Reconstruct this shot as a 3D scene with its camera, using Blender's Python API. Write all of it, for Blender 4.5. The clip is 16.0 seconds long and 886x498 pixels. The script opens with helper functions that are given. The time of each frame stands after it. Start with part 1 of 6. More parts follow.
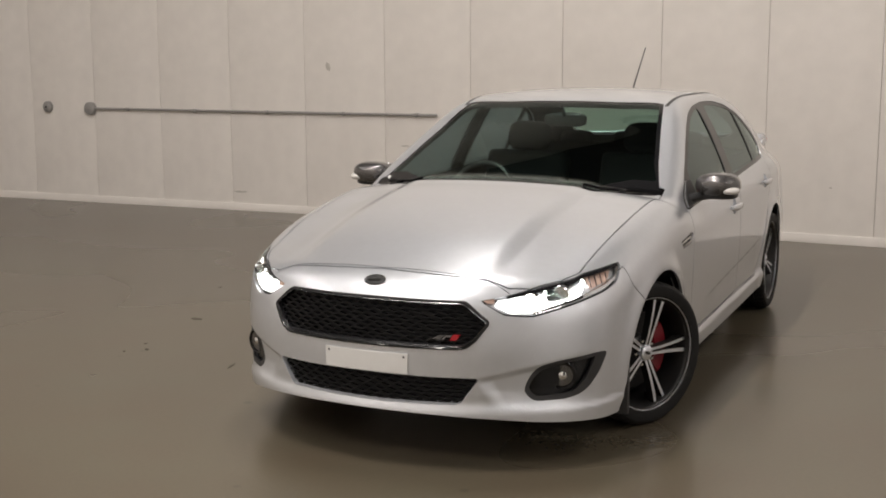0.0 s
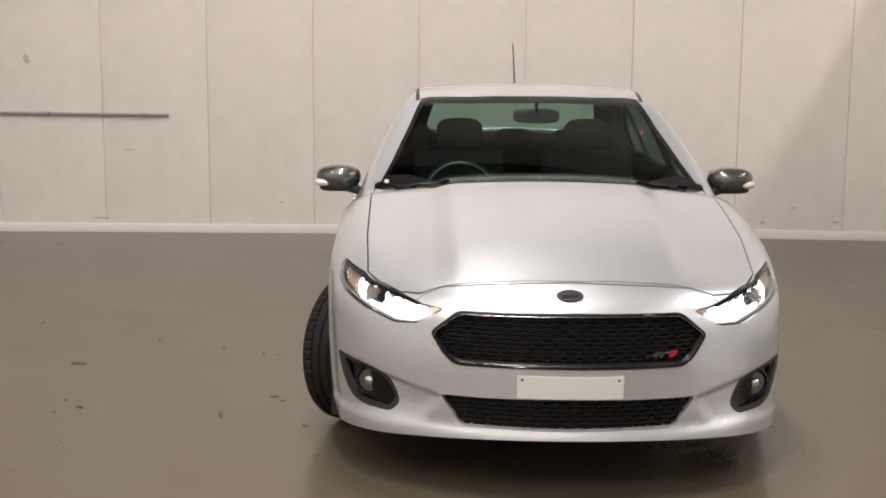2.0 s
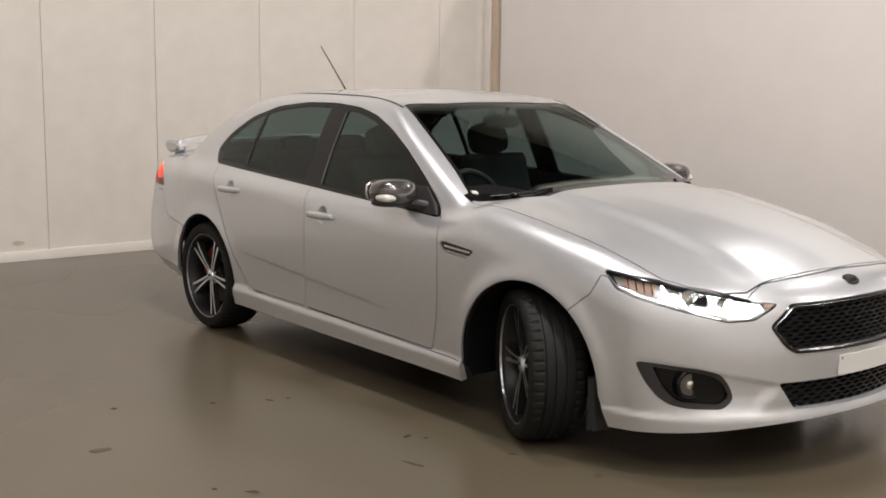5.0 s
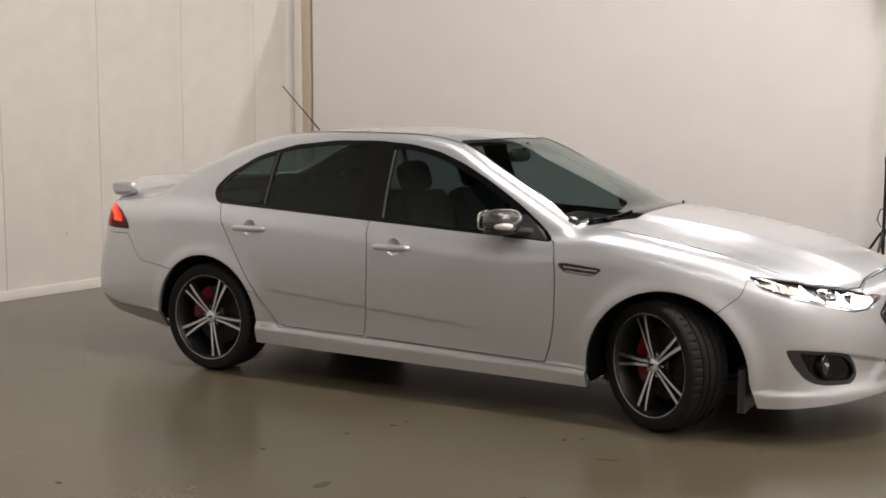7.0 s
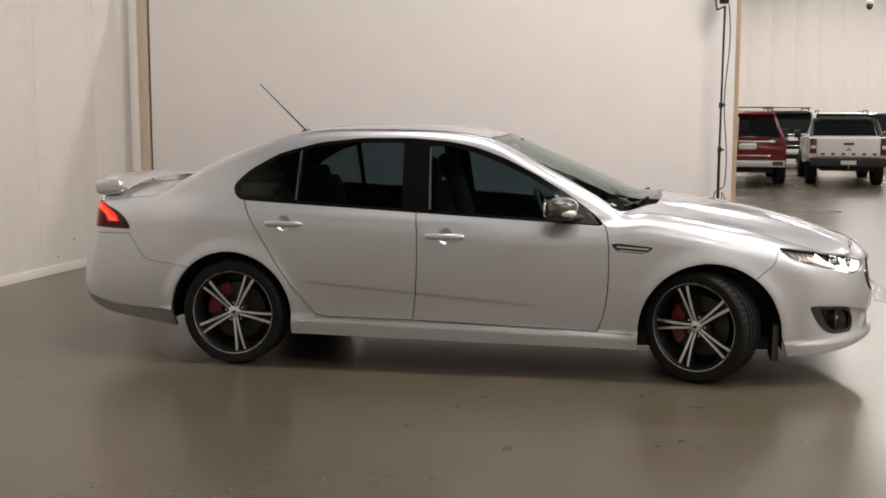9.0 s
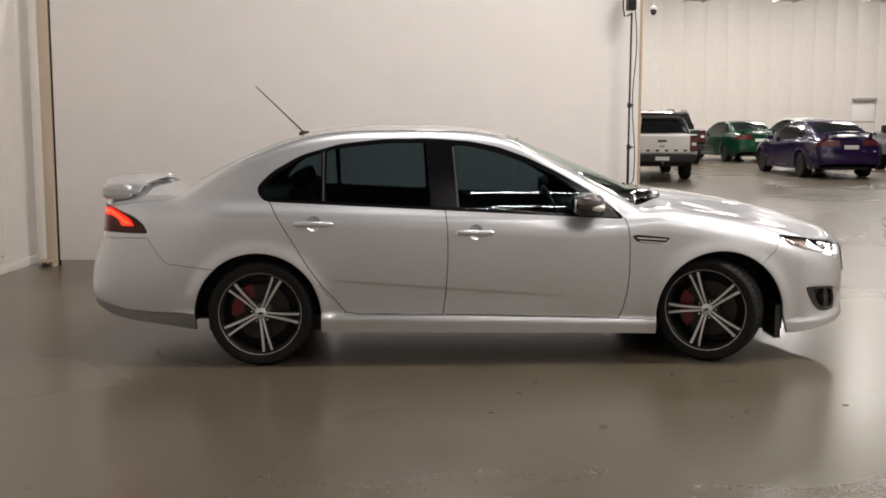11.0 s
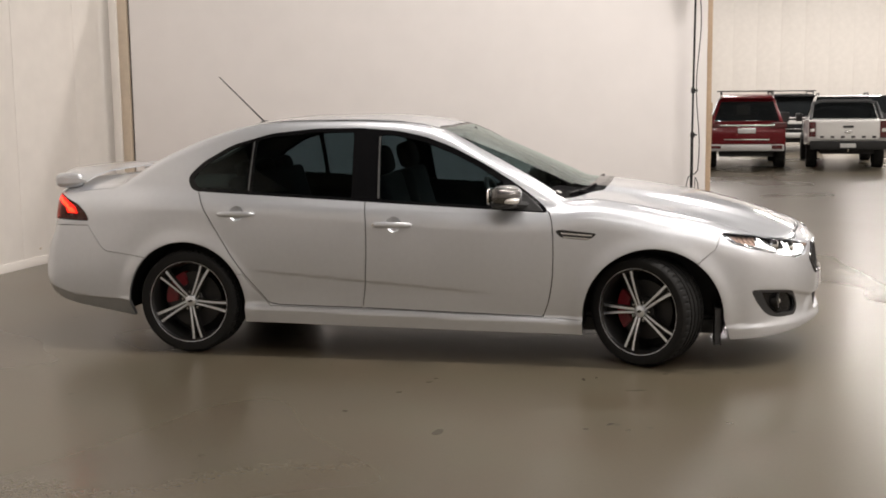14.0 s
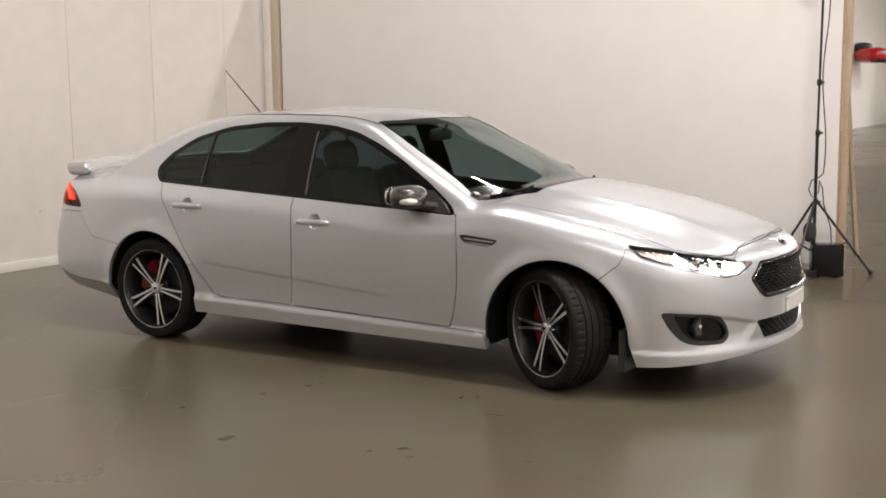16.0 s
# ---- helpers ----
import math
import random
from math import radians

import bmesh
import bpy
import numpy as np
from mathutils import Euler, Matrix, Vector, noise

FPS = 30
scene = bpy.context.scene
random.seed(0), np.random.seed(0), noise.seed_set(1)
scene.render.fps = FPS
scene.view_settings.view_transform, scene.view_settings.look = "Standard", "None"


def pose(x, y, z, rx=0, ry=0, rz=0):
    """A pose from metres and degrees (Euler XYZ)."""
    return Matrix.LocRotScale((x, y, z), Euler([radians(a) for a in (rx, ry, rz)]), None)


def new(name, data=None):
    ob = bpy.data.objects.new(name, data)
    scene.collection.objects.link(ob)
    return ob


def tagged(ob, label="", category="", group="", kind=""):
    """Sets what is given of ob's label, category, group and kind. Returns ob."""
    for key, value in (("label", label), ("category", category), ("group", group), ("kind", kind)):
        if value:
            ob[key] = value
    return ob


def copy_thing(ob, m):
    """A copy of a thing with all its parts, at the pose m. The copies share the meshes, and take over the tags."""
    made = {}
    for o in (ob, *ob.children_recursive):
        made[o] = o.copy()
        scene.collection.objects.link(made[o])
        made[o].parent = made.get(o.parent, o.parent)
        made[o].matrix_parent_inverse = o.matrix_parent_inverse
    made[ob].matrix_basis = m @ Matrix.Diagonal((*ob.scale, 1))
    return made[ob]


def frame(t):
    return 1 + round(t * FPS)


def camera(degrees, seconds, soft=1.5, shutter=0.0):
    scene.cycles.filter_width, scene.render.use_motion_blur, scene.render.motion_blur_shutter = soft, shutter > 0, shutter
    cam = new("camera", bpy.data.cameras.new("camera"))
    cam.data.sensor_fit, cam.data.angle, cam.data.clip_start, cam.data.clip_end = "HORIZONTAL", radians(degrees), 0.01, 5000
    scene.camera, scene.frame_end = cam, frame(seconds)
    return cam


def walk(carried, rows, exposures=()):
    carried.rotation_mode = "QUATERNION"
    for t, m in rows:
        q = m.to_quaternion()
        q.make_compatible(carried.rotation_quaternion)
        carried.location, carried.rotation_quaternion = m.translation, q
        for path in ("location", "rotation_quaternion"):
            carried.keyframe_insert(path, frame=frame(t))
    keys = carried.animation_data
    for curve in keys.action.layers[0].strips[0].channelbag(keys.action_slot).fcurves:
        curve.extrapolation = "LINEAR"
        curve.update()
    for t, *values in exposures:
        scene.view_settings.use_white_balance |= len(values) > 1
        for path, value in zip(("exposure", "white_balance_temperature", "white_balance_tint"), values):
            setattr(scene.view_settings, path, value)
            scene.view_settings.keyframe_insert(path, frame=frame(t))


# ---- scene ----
cam = camera(42.1, 16.0, 1.8)
METRES, EYE, TILT, LEAN, TURN = 19.185, 1.574, 0.0, 0.0, 115.1
ROWS = [
    (0.0, 0.0, 0.0, 0.0, -0.03, -8.68, 0.22),
    (0.5, -0.0341, 0.0078, -0.0005, -5.19, -8.5, 0.01),
    (1.0, -0.0643, 0.0229, -0.0013, -10.8, -8.66, -0.04),
    (1.5, -0.0966, 0.0404, -0.0014, -18.07, -8.58, -0.39),
    (2.0, -0.1251, 0.0593, -0.0027, -25.21, -8.56, -0.38),
    (2.5, -0.1542, 0.082, -0.0027, -32.52, -8.5, -0.43),
    (3.0, -0.1808, 0.1033, -0.0036, -39.78, -8.49, -0.35),
    (3.5, -0.2051, 0.1285, -0.0043, -46.26, -8.4, -0.49),
    (4.0, -0.2298, 0.1524, -0.0035, -52.33, -8.37, -0.52),
    (4.5, -0.2494, 0.1815, -0.0026, -58.38, -8.47, -0.58),
    (7.0, -0.3258, 0.3384, -0.0023, -85.81, -6.47, -0.09),
    (7.5, -0.3334, 0.3698, -0.0023, -91.09, -6.39, -0.01),
    (8.0, -0.3405, 0.4051, -0.0012, -96.79, -6.52, 0.02),
    (8.5, -0.3457, 0.4372, -0.0007, -100.74, -6.63, 0.01),
    (9.0, -0.3436, 0.4698, 0.0005, -105.23, -6.96, -0.09),
    (9.5, -0.3421, 0.5004, 0.0015, -109.98, -7.06, -0.12),
    (12.0, -0.3242, 0.5661, 0.0007, -118.06, -6.82, 0.24),
    (12.5, -0.3376, 0.5443, 0.0014, -117.51, -6.64, 0.46),
    (13.0, -0.3447, 0.5156, 0.001, -114.77, -6.63, 0.59),
    (13.5, -0.3525, 0.4842, 0.0005, -110.51, -6.94, 0.63),
    (14.0, -0.3546, 0.4492, 0.0012, -104.28, -7.58, 0.67),
    (14.5, -0.357, 0.4131, 0.001, -98.51, -8.04, 0.73),
    (15.0, -0.3553, 0.3759, 0.0004, -93.67, -8.01, 0.68),
    (15.5, -0.3518, 0.3408, 0.0001, -89.34, -7.93, 0.64),
    (16.0, -0.3474, 0.3052, 0.0006, -84.84, -7.83, 0.62),
]
walk(cam, [(t, pose(6.449, 2.192, EYE, TILT, LEAN, TURN) @ pose(METRES * x, METRES * y, METRES * z, 90 + pitch, roll, yaw)) for t, x, y, z, yaw, pitch, roll in ROWS],
     ((0.0, -0.33), (0.5, -0.05), (1.0, -0.05), (2.0, -0.12), (4.5, -0.15), (7.0, -0.20), (9.5, -0.25), (12.5, -0.19), (14.5, -0.03), (16.0, -0.02)))

# ---- light ----
world = bpy.data.worlds.new("world")
scene.world = world
world.use_nodes = True
world.node_tree.nodes["Background"].inputs["Color"].default_value = (0.9, 0.93, 1.0, 1)
world.node_tree.nodes["Background"].inputs["Strength"].default_value = 0.05
scene.view_settings.exposure = 0.0
LAMP_COLOUR = (1.0, 0.93, 0.875)


def area_lamp(x, y, z, sx, sy, watts, colour=LAMP_COLOUR):
    data = bpy.data.lights.new("ceiling_lamp", "AREA")
    data.shape, data.size, data.size_y, data.energy, data.color = "RECTANGLE", sx, sy, watts, colour
    ob = new("ceiling_lamp", data)
    ob.matrix_world = pose(x, y, z)
    return ob


CEILING_Z = 8.4
# high panels over the hall, unseen and added for brightness, and two long battens behind the camera
for lx, ly, sx, sy, watts in ((0.1, 6.3, 0.9, 0.08, 160), (3.5, 6.6, 1.2, 0.5, 165), (9.0, 6.6, 1.2, 0.5, 200),
                              (0.0, -0.8, 2.4, 0.30, 262), (4.6, -0.8, 2.4, 0.30, 395), (9.5, -0.8, 2.4, 0.30, 185), (11.0, -0.5, 1.4, 1.4, 120),
                              (5.0, -3.2, 2.4, 0.30, 160), (10.0, -5.0, 2.4, 0.30, 220),
                              # added fill lamp: brightens the east wall that the bumper mirrors
                              (11.0, -8.5, 1.4, 1.4, 230)):
    area_lamp(lx, ly, 7.7, sx, sy, watts)
for row_y in (-7.9, -9.35):
    for k, watts in enumerate((24, 26, 31, 36, 38)):
        area_lamp(1.05 + 1.55 * k, row_y, 7.7, 1.3, 0.06, watts)
FAR_LIGHTS = [(x, y) for x in (3.1, 9.2, 15.3, 21.4) for y in (13.0, 21.5, 30.0, 38.5)]
for lx, ly in FAR_LIGHTS[1:]:
    area_lamp(lx, ly, 7.9, 0.9, 2.4, 180 if ly < 14 else 560).data.spread = radians(152 if ly < 25 else 180)

# ---- materials ----


def material(name, colour, rough=0.5, metal=0.0, vary=0.06, scale=6.0, bump=0.0, bump_scale=60.0, coat=0.0, rough_vary=0.08, island=0.0, spec=0.5):
    """A principled surface with two scales of tone and gloss variation."""
    m = bpy.data.materials.new(name)
    m.use_nodes = True
    n, l = m.node_tree.nodes, m.node_tree.links
    b = n["Principled BSDF"]
    b.inputs["Metallic"].default_value = metal
    b.inputs["Coat Weight"].default_value = coat
    b.inputs["Coat Roughness"].default_value = 0.04
    b.inputs["Specular IOR Level"].default_value = spec
    co = n.new("ShaderNodeTexCoord")
    big, small = n.new("ShaderNodeTexNoise"), n.new("ShaderNodeTexNoise")
    big.inputs["Scale"].default_value, big.inputs["Detail"].default_value = scale * 0.25, 4
    small.inputs["Scale"].default_value, small.inputs["Detail"].default_value = scale * 4, 5
    for t in (big, small):
        l.new(co.outputs["Object"], t.inputs["Vector"])
    mix = n.new("ShaderNodeMath")
    mix.operation = "ADD"
    l.new(big.outputs["Fac"], mix.inputs[0]), l.new(small.outputs["Fac"], mix.inputs[1])
    ramp = n.new("ShaderNodeMapRange")
    ramp.inputs["From Min"].default_value, ramp.inputs["From Max"].default_value = 0.6, 1.4
    ramp.inputs["To Min"].default_value, ramp.inputs["To Max"].default_value = 1 - vary, 1 + vary
    l.new(mix.outputs[0], ramp.inputs["Value"])
    tone = n.new("ShaderNodeVectorMath")
    tone.operation = "SCALE"
    tone.inputs[0].default_value = colour
    l.new(ramp.outputs[0], tone.inputs["Scale"])
    l.new(tone.outputs[0], b.inputs["Base Color"])
    gloss = n.new("ShaderNodeMapRange")
    gloss.inputs["From Min"].default_value, gloss.inputs["From Max"].default_value = 0.15, 0.85
    gloss.inputs["To Min"].default_value, gloss.inputs["To Max"].default_value = max(rough - rough_vary * rough, 0.0), min(rough + rough_vary * rough, 1)
    l.new(big.outputs["Fac"], gloss.inputs["Value"])
    l.new(gloss.outputs[0], b.inputs["Roughness"])
    if bump:
        fine = n.new("ShaderNodeTexNoise")
        fine.inputs["Scale"].default_value, fine.inputs["Detail"].default_value = bump_scale, 6
        l.new(co.outputs["Object"], fine.inputs["Vector"])
        bp = n.new("ShaderNodeBump")
        bp.inputs["Strength"].default_value, bp.inputs["Distance"].default_value = bump, 0.01
        l.new(fine.outputs["Fac"], bp.inputs["Height"]), l.new(bp.outputs[0], b.inputs["Normal"])
    return m


def glowing(name, colour, strength, base=(0.8, 0.8, 0.8)):
    m = material(name, base, 0.3)
    b = m.node_tree.nodes["Principled BSDF"]
    b.inputs["Emission Color"].default_value, b.inputs["Emission Strength"].default_value = (*colour, 1), strength
    return m


SILVER = material("silver_paint", (0.64, 0.66, 0.695), 0.35, 0.70, 0.03, 120, coat=1.0, rough_vary=0.03)
WALL_WHITE = material("cool_room_panel", (0.78, 0.742, 0.70), 0.42, 0, 0.06, 1.2, bump=0.05, bump_scale=25)
BOARD_WHITE = material("white_board", (0.82, 0.79, 0.78), 0.55, 0, 0.03, 1.0, bump=0.04, bump_scale=40)


def polished_floor():
    """Sealed concrete: broad olive-brown clouds, fine grain, sparse dark specks, a thin sealer coat."""
    m = bpy.data.materials.new("polished_concrete")
    m.use_nodes = True
    n, l = m.node_tree.nodes, m.node_tree.links
    b = n["Principled BSDF"]
    co = n.new("ShaderNodeTexCoord")

    def noise(scale, detail):
        t = n.new("ShaderNodeTexNoise")
        t.inputs["Scale"].default_value, t.inputs["Detail"].default_value = scale, detail
        l.new(co.outputs["Object"], t.inputs["Vector"])
        return t.outputs["Fac"]

    def spread(value, a, c, lo, hi):
        r = n.new("ShaderNodeMapRange")
        for k, v in (("From Min", a), ("From Max", c), ("To Min", lo), ("To Max", hi)):
            r.inputs[k].default_value = v
        l.new(value, r.inputs["Value"])
        return r.outputs[0]

    def times(a, c):
        r = n.new("ShaderNodeMath")
        r.operation = "MULTIPLY"
        l.new(a, r.inputs[0]), l.new(c, r.inputs[1])
        return r.outputs[0]

    cloud, wear, grain = noise(0.45, 1), noise(1.9, 1), noise(45, 1)
    cells = n.new("ShaderNodeTexVoronoi")
    cells.inputs["Scale"].default_value = 2.2
    l.new(co.outputs["Object"], cells.inputs["Vector"])
    speck = spread(cells.outputs["Distance"], 0.025, 0.06, 0.55, 1.0)
    tone = times(times(spread(cloud, 0.1, 0.9, 0.87, 1.13), spread(wear, 0.1, 0.9, 0.95, 1.05)), times(spread(grain, 0.25, 0.75, 0.96, 1.04), speck))
    mix = n.new("ShaderNodeMix")
    mix.data_type = "RGBA"
    mix.inputs["A"].default_value, mix.inputs["B"].default_value = (0.100, 0.080, 0.055, 1), (0.096, 0.084, 0.058, 1)
    l.new(spread(wear, 0.2, 0.8, 0, 1), mix.inputs["Factor"])
    out = n.new("ShaderNodeVectorMath")
    out.operation = "SCALE"
    l.new(mix.outputs["Result"], out.inputs[0]), l.new(tone, out.inputs["Scale"])
    l.new(out.outputs[0], b.inputs["Base Color"])
    l.new(spread(cloud, 0.1, 0.9, 0.25, 0.31), b.inputs["Roughness"])
    b.inputs["Specular IOR Level"].default_value = 0.42
    b.inputs["Coat Weight"].default_value = 0.10
    l.new(spread(cloud, 0.1, 0.9, 0.13, 0.20), b.inputs["Coat Roughness"])
    return m


FLOOR = polished_floor()
CEIL = material("ceiling_sheet", (0.05, 0.049, 0.048), 0.8)
TIMBER = material("raw_pine", (0.50, 0.38, 0.27), 0.6, 0, 0.14, 9)
RUBBER = material("tyre_rubber", (0.013, 0.0128, 0.0126), 0.62, 0, 0.2, 12, bump=0.1, spec=0.16)
BLACK = material("black_trim", (0.016, 0.016, 0.017), 0.32)
SATIN_BLACK = material("satin_black_plastic", (0.022, 0.022, 0.023), 0.5, 0, 0.15, 20)

# ---- helpers for things ----


def thing(name, label, category, m=None, group="", kind=""):
    ob = new(name)
    ob.empty_display_size = 0.1
    if m is not None:
        ob.matrix_world = m
    return tagged(ob, label, category, group, kind)


def mesh_of(name, bm, mat, smooth=None):
    me = bpy.data.meshes.new(name)
    bm.to_mesh(me)
    bm.free()
    for x in (mat if isinstance(mat, (list, tuple)) else [mat]):
        me.materials.append(x)
    if smooth is not None:
        me.shade_smooth()
        me.set_sharp_from_angle(angle=radians(smooth))
    return me


def part(name, bm, mat, parent, label="", smooth=35, m=None):
    ob = new(name, mesh_of(name, bm, mat, smooth))
    ob.parent = parent
    if m is not None:
        ob.matrix_local = m
    return tagged(ob, label)


def box(x0, y0, z0, x1, y1, z1, bevel=0.0, bm=None, seg=2):
    """A box between two corners, with softened edges."""
    b = bmesh.new()
    bmesh.ops.create_cube(b, size=1)
    for v in b.verts:
        v.co = Vector(((x0 + x1) / 2 + v.co.x * (x1 - x0), (y0 + y1) / 2 + v.co.y * (y1 - y0), (z0 + z1) / 2 + v.co.z * (z1 - z0)))
    if bevel:
        bmesh.ops.bevel(b, geom=b.edges[:], offset=bevel, segments=seg, profile=0.6, affect="EDGES")
    if bm is None:
        return b
    tmp = bpy.data.meshes.new("tmp")
    b.to_mesh(tmp)
    b.free()
    bm.from_mesh(tmp)
    bpy.data.meshes.remove(tmp)
    return bm


def rod(points, radius, sides=8, bm=None, taper=1.0):
    """A round bar along a line of points."""
    b = bm or bmesh.new()
    pts = [Vector(p) for p in points]
    rings = []
    up = Vector((0, 0, 1)) if abs((pts[-1] - pts[0]).normalized().z) < 0.9 else Vector((1, 0, 0))
    for i, p in enumerate(pts):
        d = (pts[min(i + 1, len(pts) - 1)] - pts[max(i - 1, 0)]).normalized()
        s = d.cross(up).normalized()
        u = s.cross(d)
        r = radius * (1 + (taper - 1) * i / max(len(pts) - 1, 1))
        rings.append([b.verts.new(p + (s * math.cos(a) + u * math.sin(a)) * r) for a in (2 * math.pi * k / sides for k in range(sides))])
    for a, c in zip(rings, rings[1:]):
        for k in range(sides):
            b.faces.new((a[k], a[(k + 1) % sides], c[(k + 1) % sides], c[k]))
    b.faces.new(rings[0][::-1]), b.faces.new(rings[-1])
    return b


def lathe(profile, segments=48, axis="y", bm=None, close=False, caps=True):
    """Turns (radius, offset) pairs about an axis through the origin."""
    b = bm or bmesh.new()
    rings = []
    for r, o in profile:
        ring = []
        for k in range(segments):
            a = 2 * math.pi * k / segments
            c, s = r * math.cos(a), r * math.sin(a)
            ring.append(b.verts.new((c, o, s) if axis == "y" else (o, c, s) if axis == "x" else (c, s, o)))
        rings.append(ring)
    pairs = list(zip(rings, rings[1:])) + ([(rings[-1], rings[0])] if close else [])
    for a, c in pairs:
        for k in range(segments):
            b.faces.new((a[k], a[(k + 1) % segments], c[(k + 1) % segments], c[k]))
    if caps and not close:
        for ring in (rings[0][::-1], rings[-1]):
            if (ring[0].co - ring[segments // 2].co).length > 1e-5:
                b.faces.new(ring)
    bmesh.ops.recalc_face_normals(b, faces=b.faces)
    return b


def setting(name, bm, mat, label, smooth=30):
    ob = new(name, mesh_of(name, bm, mat, smooth))
    return tagged(ob, label, name.split("_")[0], kind="structure")


# ---- warehouse shell ----
WEST, FAR, EAST, NEAR, BOARD_Y, BOARD_X0, BOARD_X1, BOARD_TOP = -4.65, 45.0, 30.0, -13.5, 3.85, -4.01, 1.925, 2.9
floor = setting("floor", box(WEST - 0.3, NEAR - 0.3, -0.3, EAST + 0.3, FAR + 14, 0), FLOOR, "polished grey-brown concrete warehouse floor with soft reflections")
FLOOR_MARK = material("dark_floor_mark", (0.030, 0.023, 0.016), 0.6, 0, 0.25, 60)
FLOOR_SMUDGE = material("dull_floor_smudge", (0.062, 0.052, 0.038), 0.5, 0, 0.2, 30)


def floor_mark(x, y, long, wide, turn, mat, seed):
    """A thin, uneven flake of dirt on the slab."""
    rnd = random.Random(seed)
    b = bmesh.new()
    c, q = math.cos(radians(turn)), math.sin(radians(turn))
    rim = []
    for k in range(14):
        a = 2 * math.pi * k / 14
        r = 0.55 + 0.45 * rnd.random()
        u, v = long / 2 * r * math.cos(a), wide / 2 * r * math.sin(a)
        rim.append((x + c * u - q * v, y + q * u + c * v))
    hi = [b.verts.new((p, r, 0.0016)) for p, r in rim]
    lo = [b.verts.new((p, r, 0.0002)) for p, r in rim]
    b.faces.new(hi)
    for k in range(14):
        b.faces.new((hi[k], lo[k], lo[(k + 1) % 14], hi[(k + 1) % 14]))
    bmesh.ops.recalc_face_normals(b, faces=b.faces)
    part("scuff", b, mat, floor, smooth=None)


for k, (x, y, long, wide, turn, mat) in enumerate(((-0.06, -2.08, 0.035, 0.026, 20, FLOOR_MARK), (0.13, -1.67, 0.045, 0.03, 60, FLOOR_SMUDGE), (0.25, -1.43, 0.050, 0.020, 35, FLOOR_MARK), (0.27, -1.34, 0.03, 0.012, 35, FLOOR_MARK),
                                                   (0.48, -2.38, 0.14, 0.06, 70, FLOOR_SMUDGE), (1.10, -1.25, 0.065, 0.030, 100, FLOOR_MARK), (1.17, -1.20, 0.03, 0.016, 80, FLOOR_MARK), (1.40, -1.45, 0.16, 0.022, 15, FLOOR_SMUDGE),
                                                   (1.56, -1.05, 0.05, 0.03, 30, FLOOR_SMUDGE), (1.29, -2.12, 0.07, 0.025, 50, FLOOR_MARK), (1.38, -2.21, 0.05, 0.02, 40, FLOOR_SMUDGE), (1.18, -2.22, 0.035, 0.018, 10, FLOOR_MARK),
                                                   (3.35, 1.55, 0.04, 0.02, 30, FLOOR_SMUDGE), (2.7, -2.3, 0.04, 0.03, 70, FLOOR_SMUDGE), (-0.5, -2.9, 0.05, 0.02, 0, FLOOR_SMUDGE))):
    floor_mark(x, y, long, wide, turn, mat, 40 + k)
setting("ceiling", box(WEST - 0.3, NEAR - 0.3, CEILING_Z, EAST + 0.3, FAR + 0.3, CEILING_Z + 0.2), CEIL, "high plain dark warehouse ceiling")
wall_west = setting("wall_west", box(WEST - 0.25, NEAR, 0, WEST - 0.014, FAR, CEILING_Z), WALL_WHITE, "white insulated-panel wall out of view that closes the warehouse with upright joints")
# added wall out of view, throws light back onto the front bumper
setting("wall_east", box(13.0, NEAR, 0, 13.25, 5.0, CEILING_Z), WALL_WHITE, "white insulated-panel wall out of view that closes the warehouse")
# unseen filler that joins the added wall to the hall's east side
setting("wall_return", box(13.0, 5.0, 0, EAST, 5.25, CEILING_Z), WALL_WHITE, "unseen white wall added to close the gap beside the hall")
setting("wall_hall_east", box(EAST, 5.0, 0, EAST + 0.25, FAR, CEILING_Z), WALL_WHITE, "white insulated-panel wall out of view that closes the warehouse")
setting("wall_south", box(WEST - 0.25, NEAR - 0.25, 0, 13.25, NEAR, CEILING_Z), WALL_WHITE, "white insulated-panel wall out of view that closes the warehouse")
DOOR_X0, DOOR_X1, DOOR_TOP = -2.75, 1.40, 4.38
wall_north = setting("wall_north", box(DOOR_X1, FAR + 0.014, 0, EAST + 0.25, FAR + 0.25, CEILING_Z), WALL_WHITE, "far white insulated-panel wall out of view that closes the warehouse with a wide doorway")
for name, c in (("wall_section", (WEST - 0.25, FAR, 0, DOOR_X0, FAR + 0.25, CEILING_Z)), ("wall_section", (DOOR_X0, FAR, DOOR_TOP, DOOR_X1, FAR + 0.25, CEILING_Z))):
    part(name, box(*c), WALL_WHITE, wall_north)
# panels of the west wall, 1.008 m wide with open joints
PITCH, FIRST = 1.0085, -0.67
PANEL_ME = mesh_of("panel", box(-0.020, 0.0015, 0.0, 0.0, PITCH - 0.0015, CEILING_Z - 0.02, 0.006), WALL_WHITE, 30)
BEND_Y, BEND = FIRST + PITCH, -4.85
BENT = pose(WEST, BEND_Y, 0, 0, 0, BEND) @ pose(0, -BEND_Y, 0)
STRAIGHT = pose(WEST, 0, 0)
for k in range(-12, 7):
    ob = new("panel", PANEL_ME)
    ob.parent = wall_west
    ob.matrix_local = (STRAIGHT if k < 1 else BENT) @ pose(0, FIRST + PITCH * k, 0.0)
part("wall_section", box(-0.20, BEND_Y, 0, -0.018, BEND_Y + 6 * PITCH, CEILING_Z - 0.03), WALL_WHITE, wall_west, m=BENT)
FAR_PANEL_ME = mesh_of("panel", box(0.006, 0.0, 0.0, PITCH - 0.006, 0.022, CEILING_Z - 0.02, 0.003), WALL_WHITE, 30)
k = 0
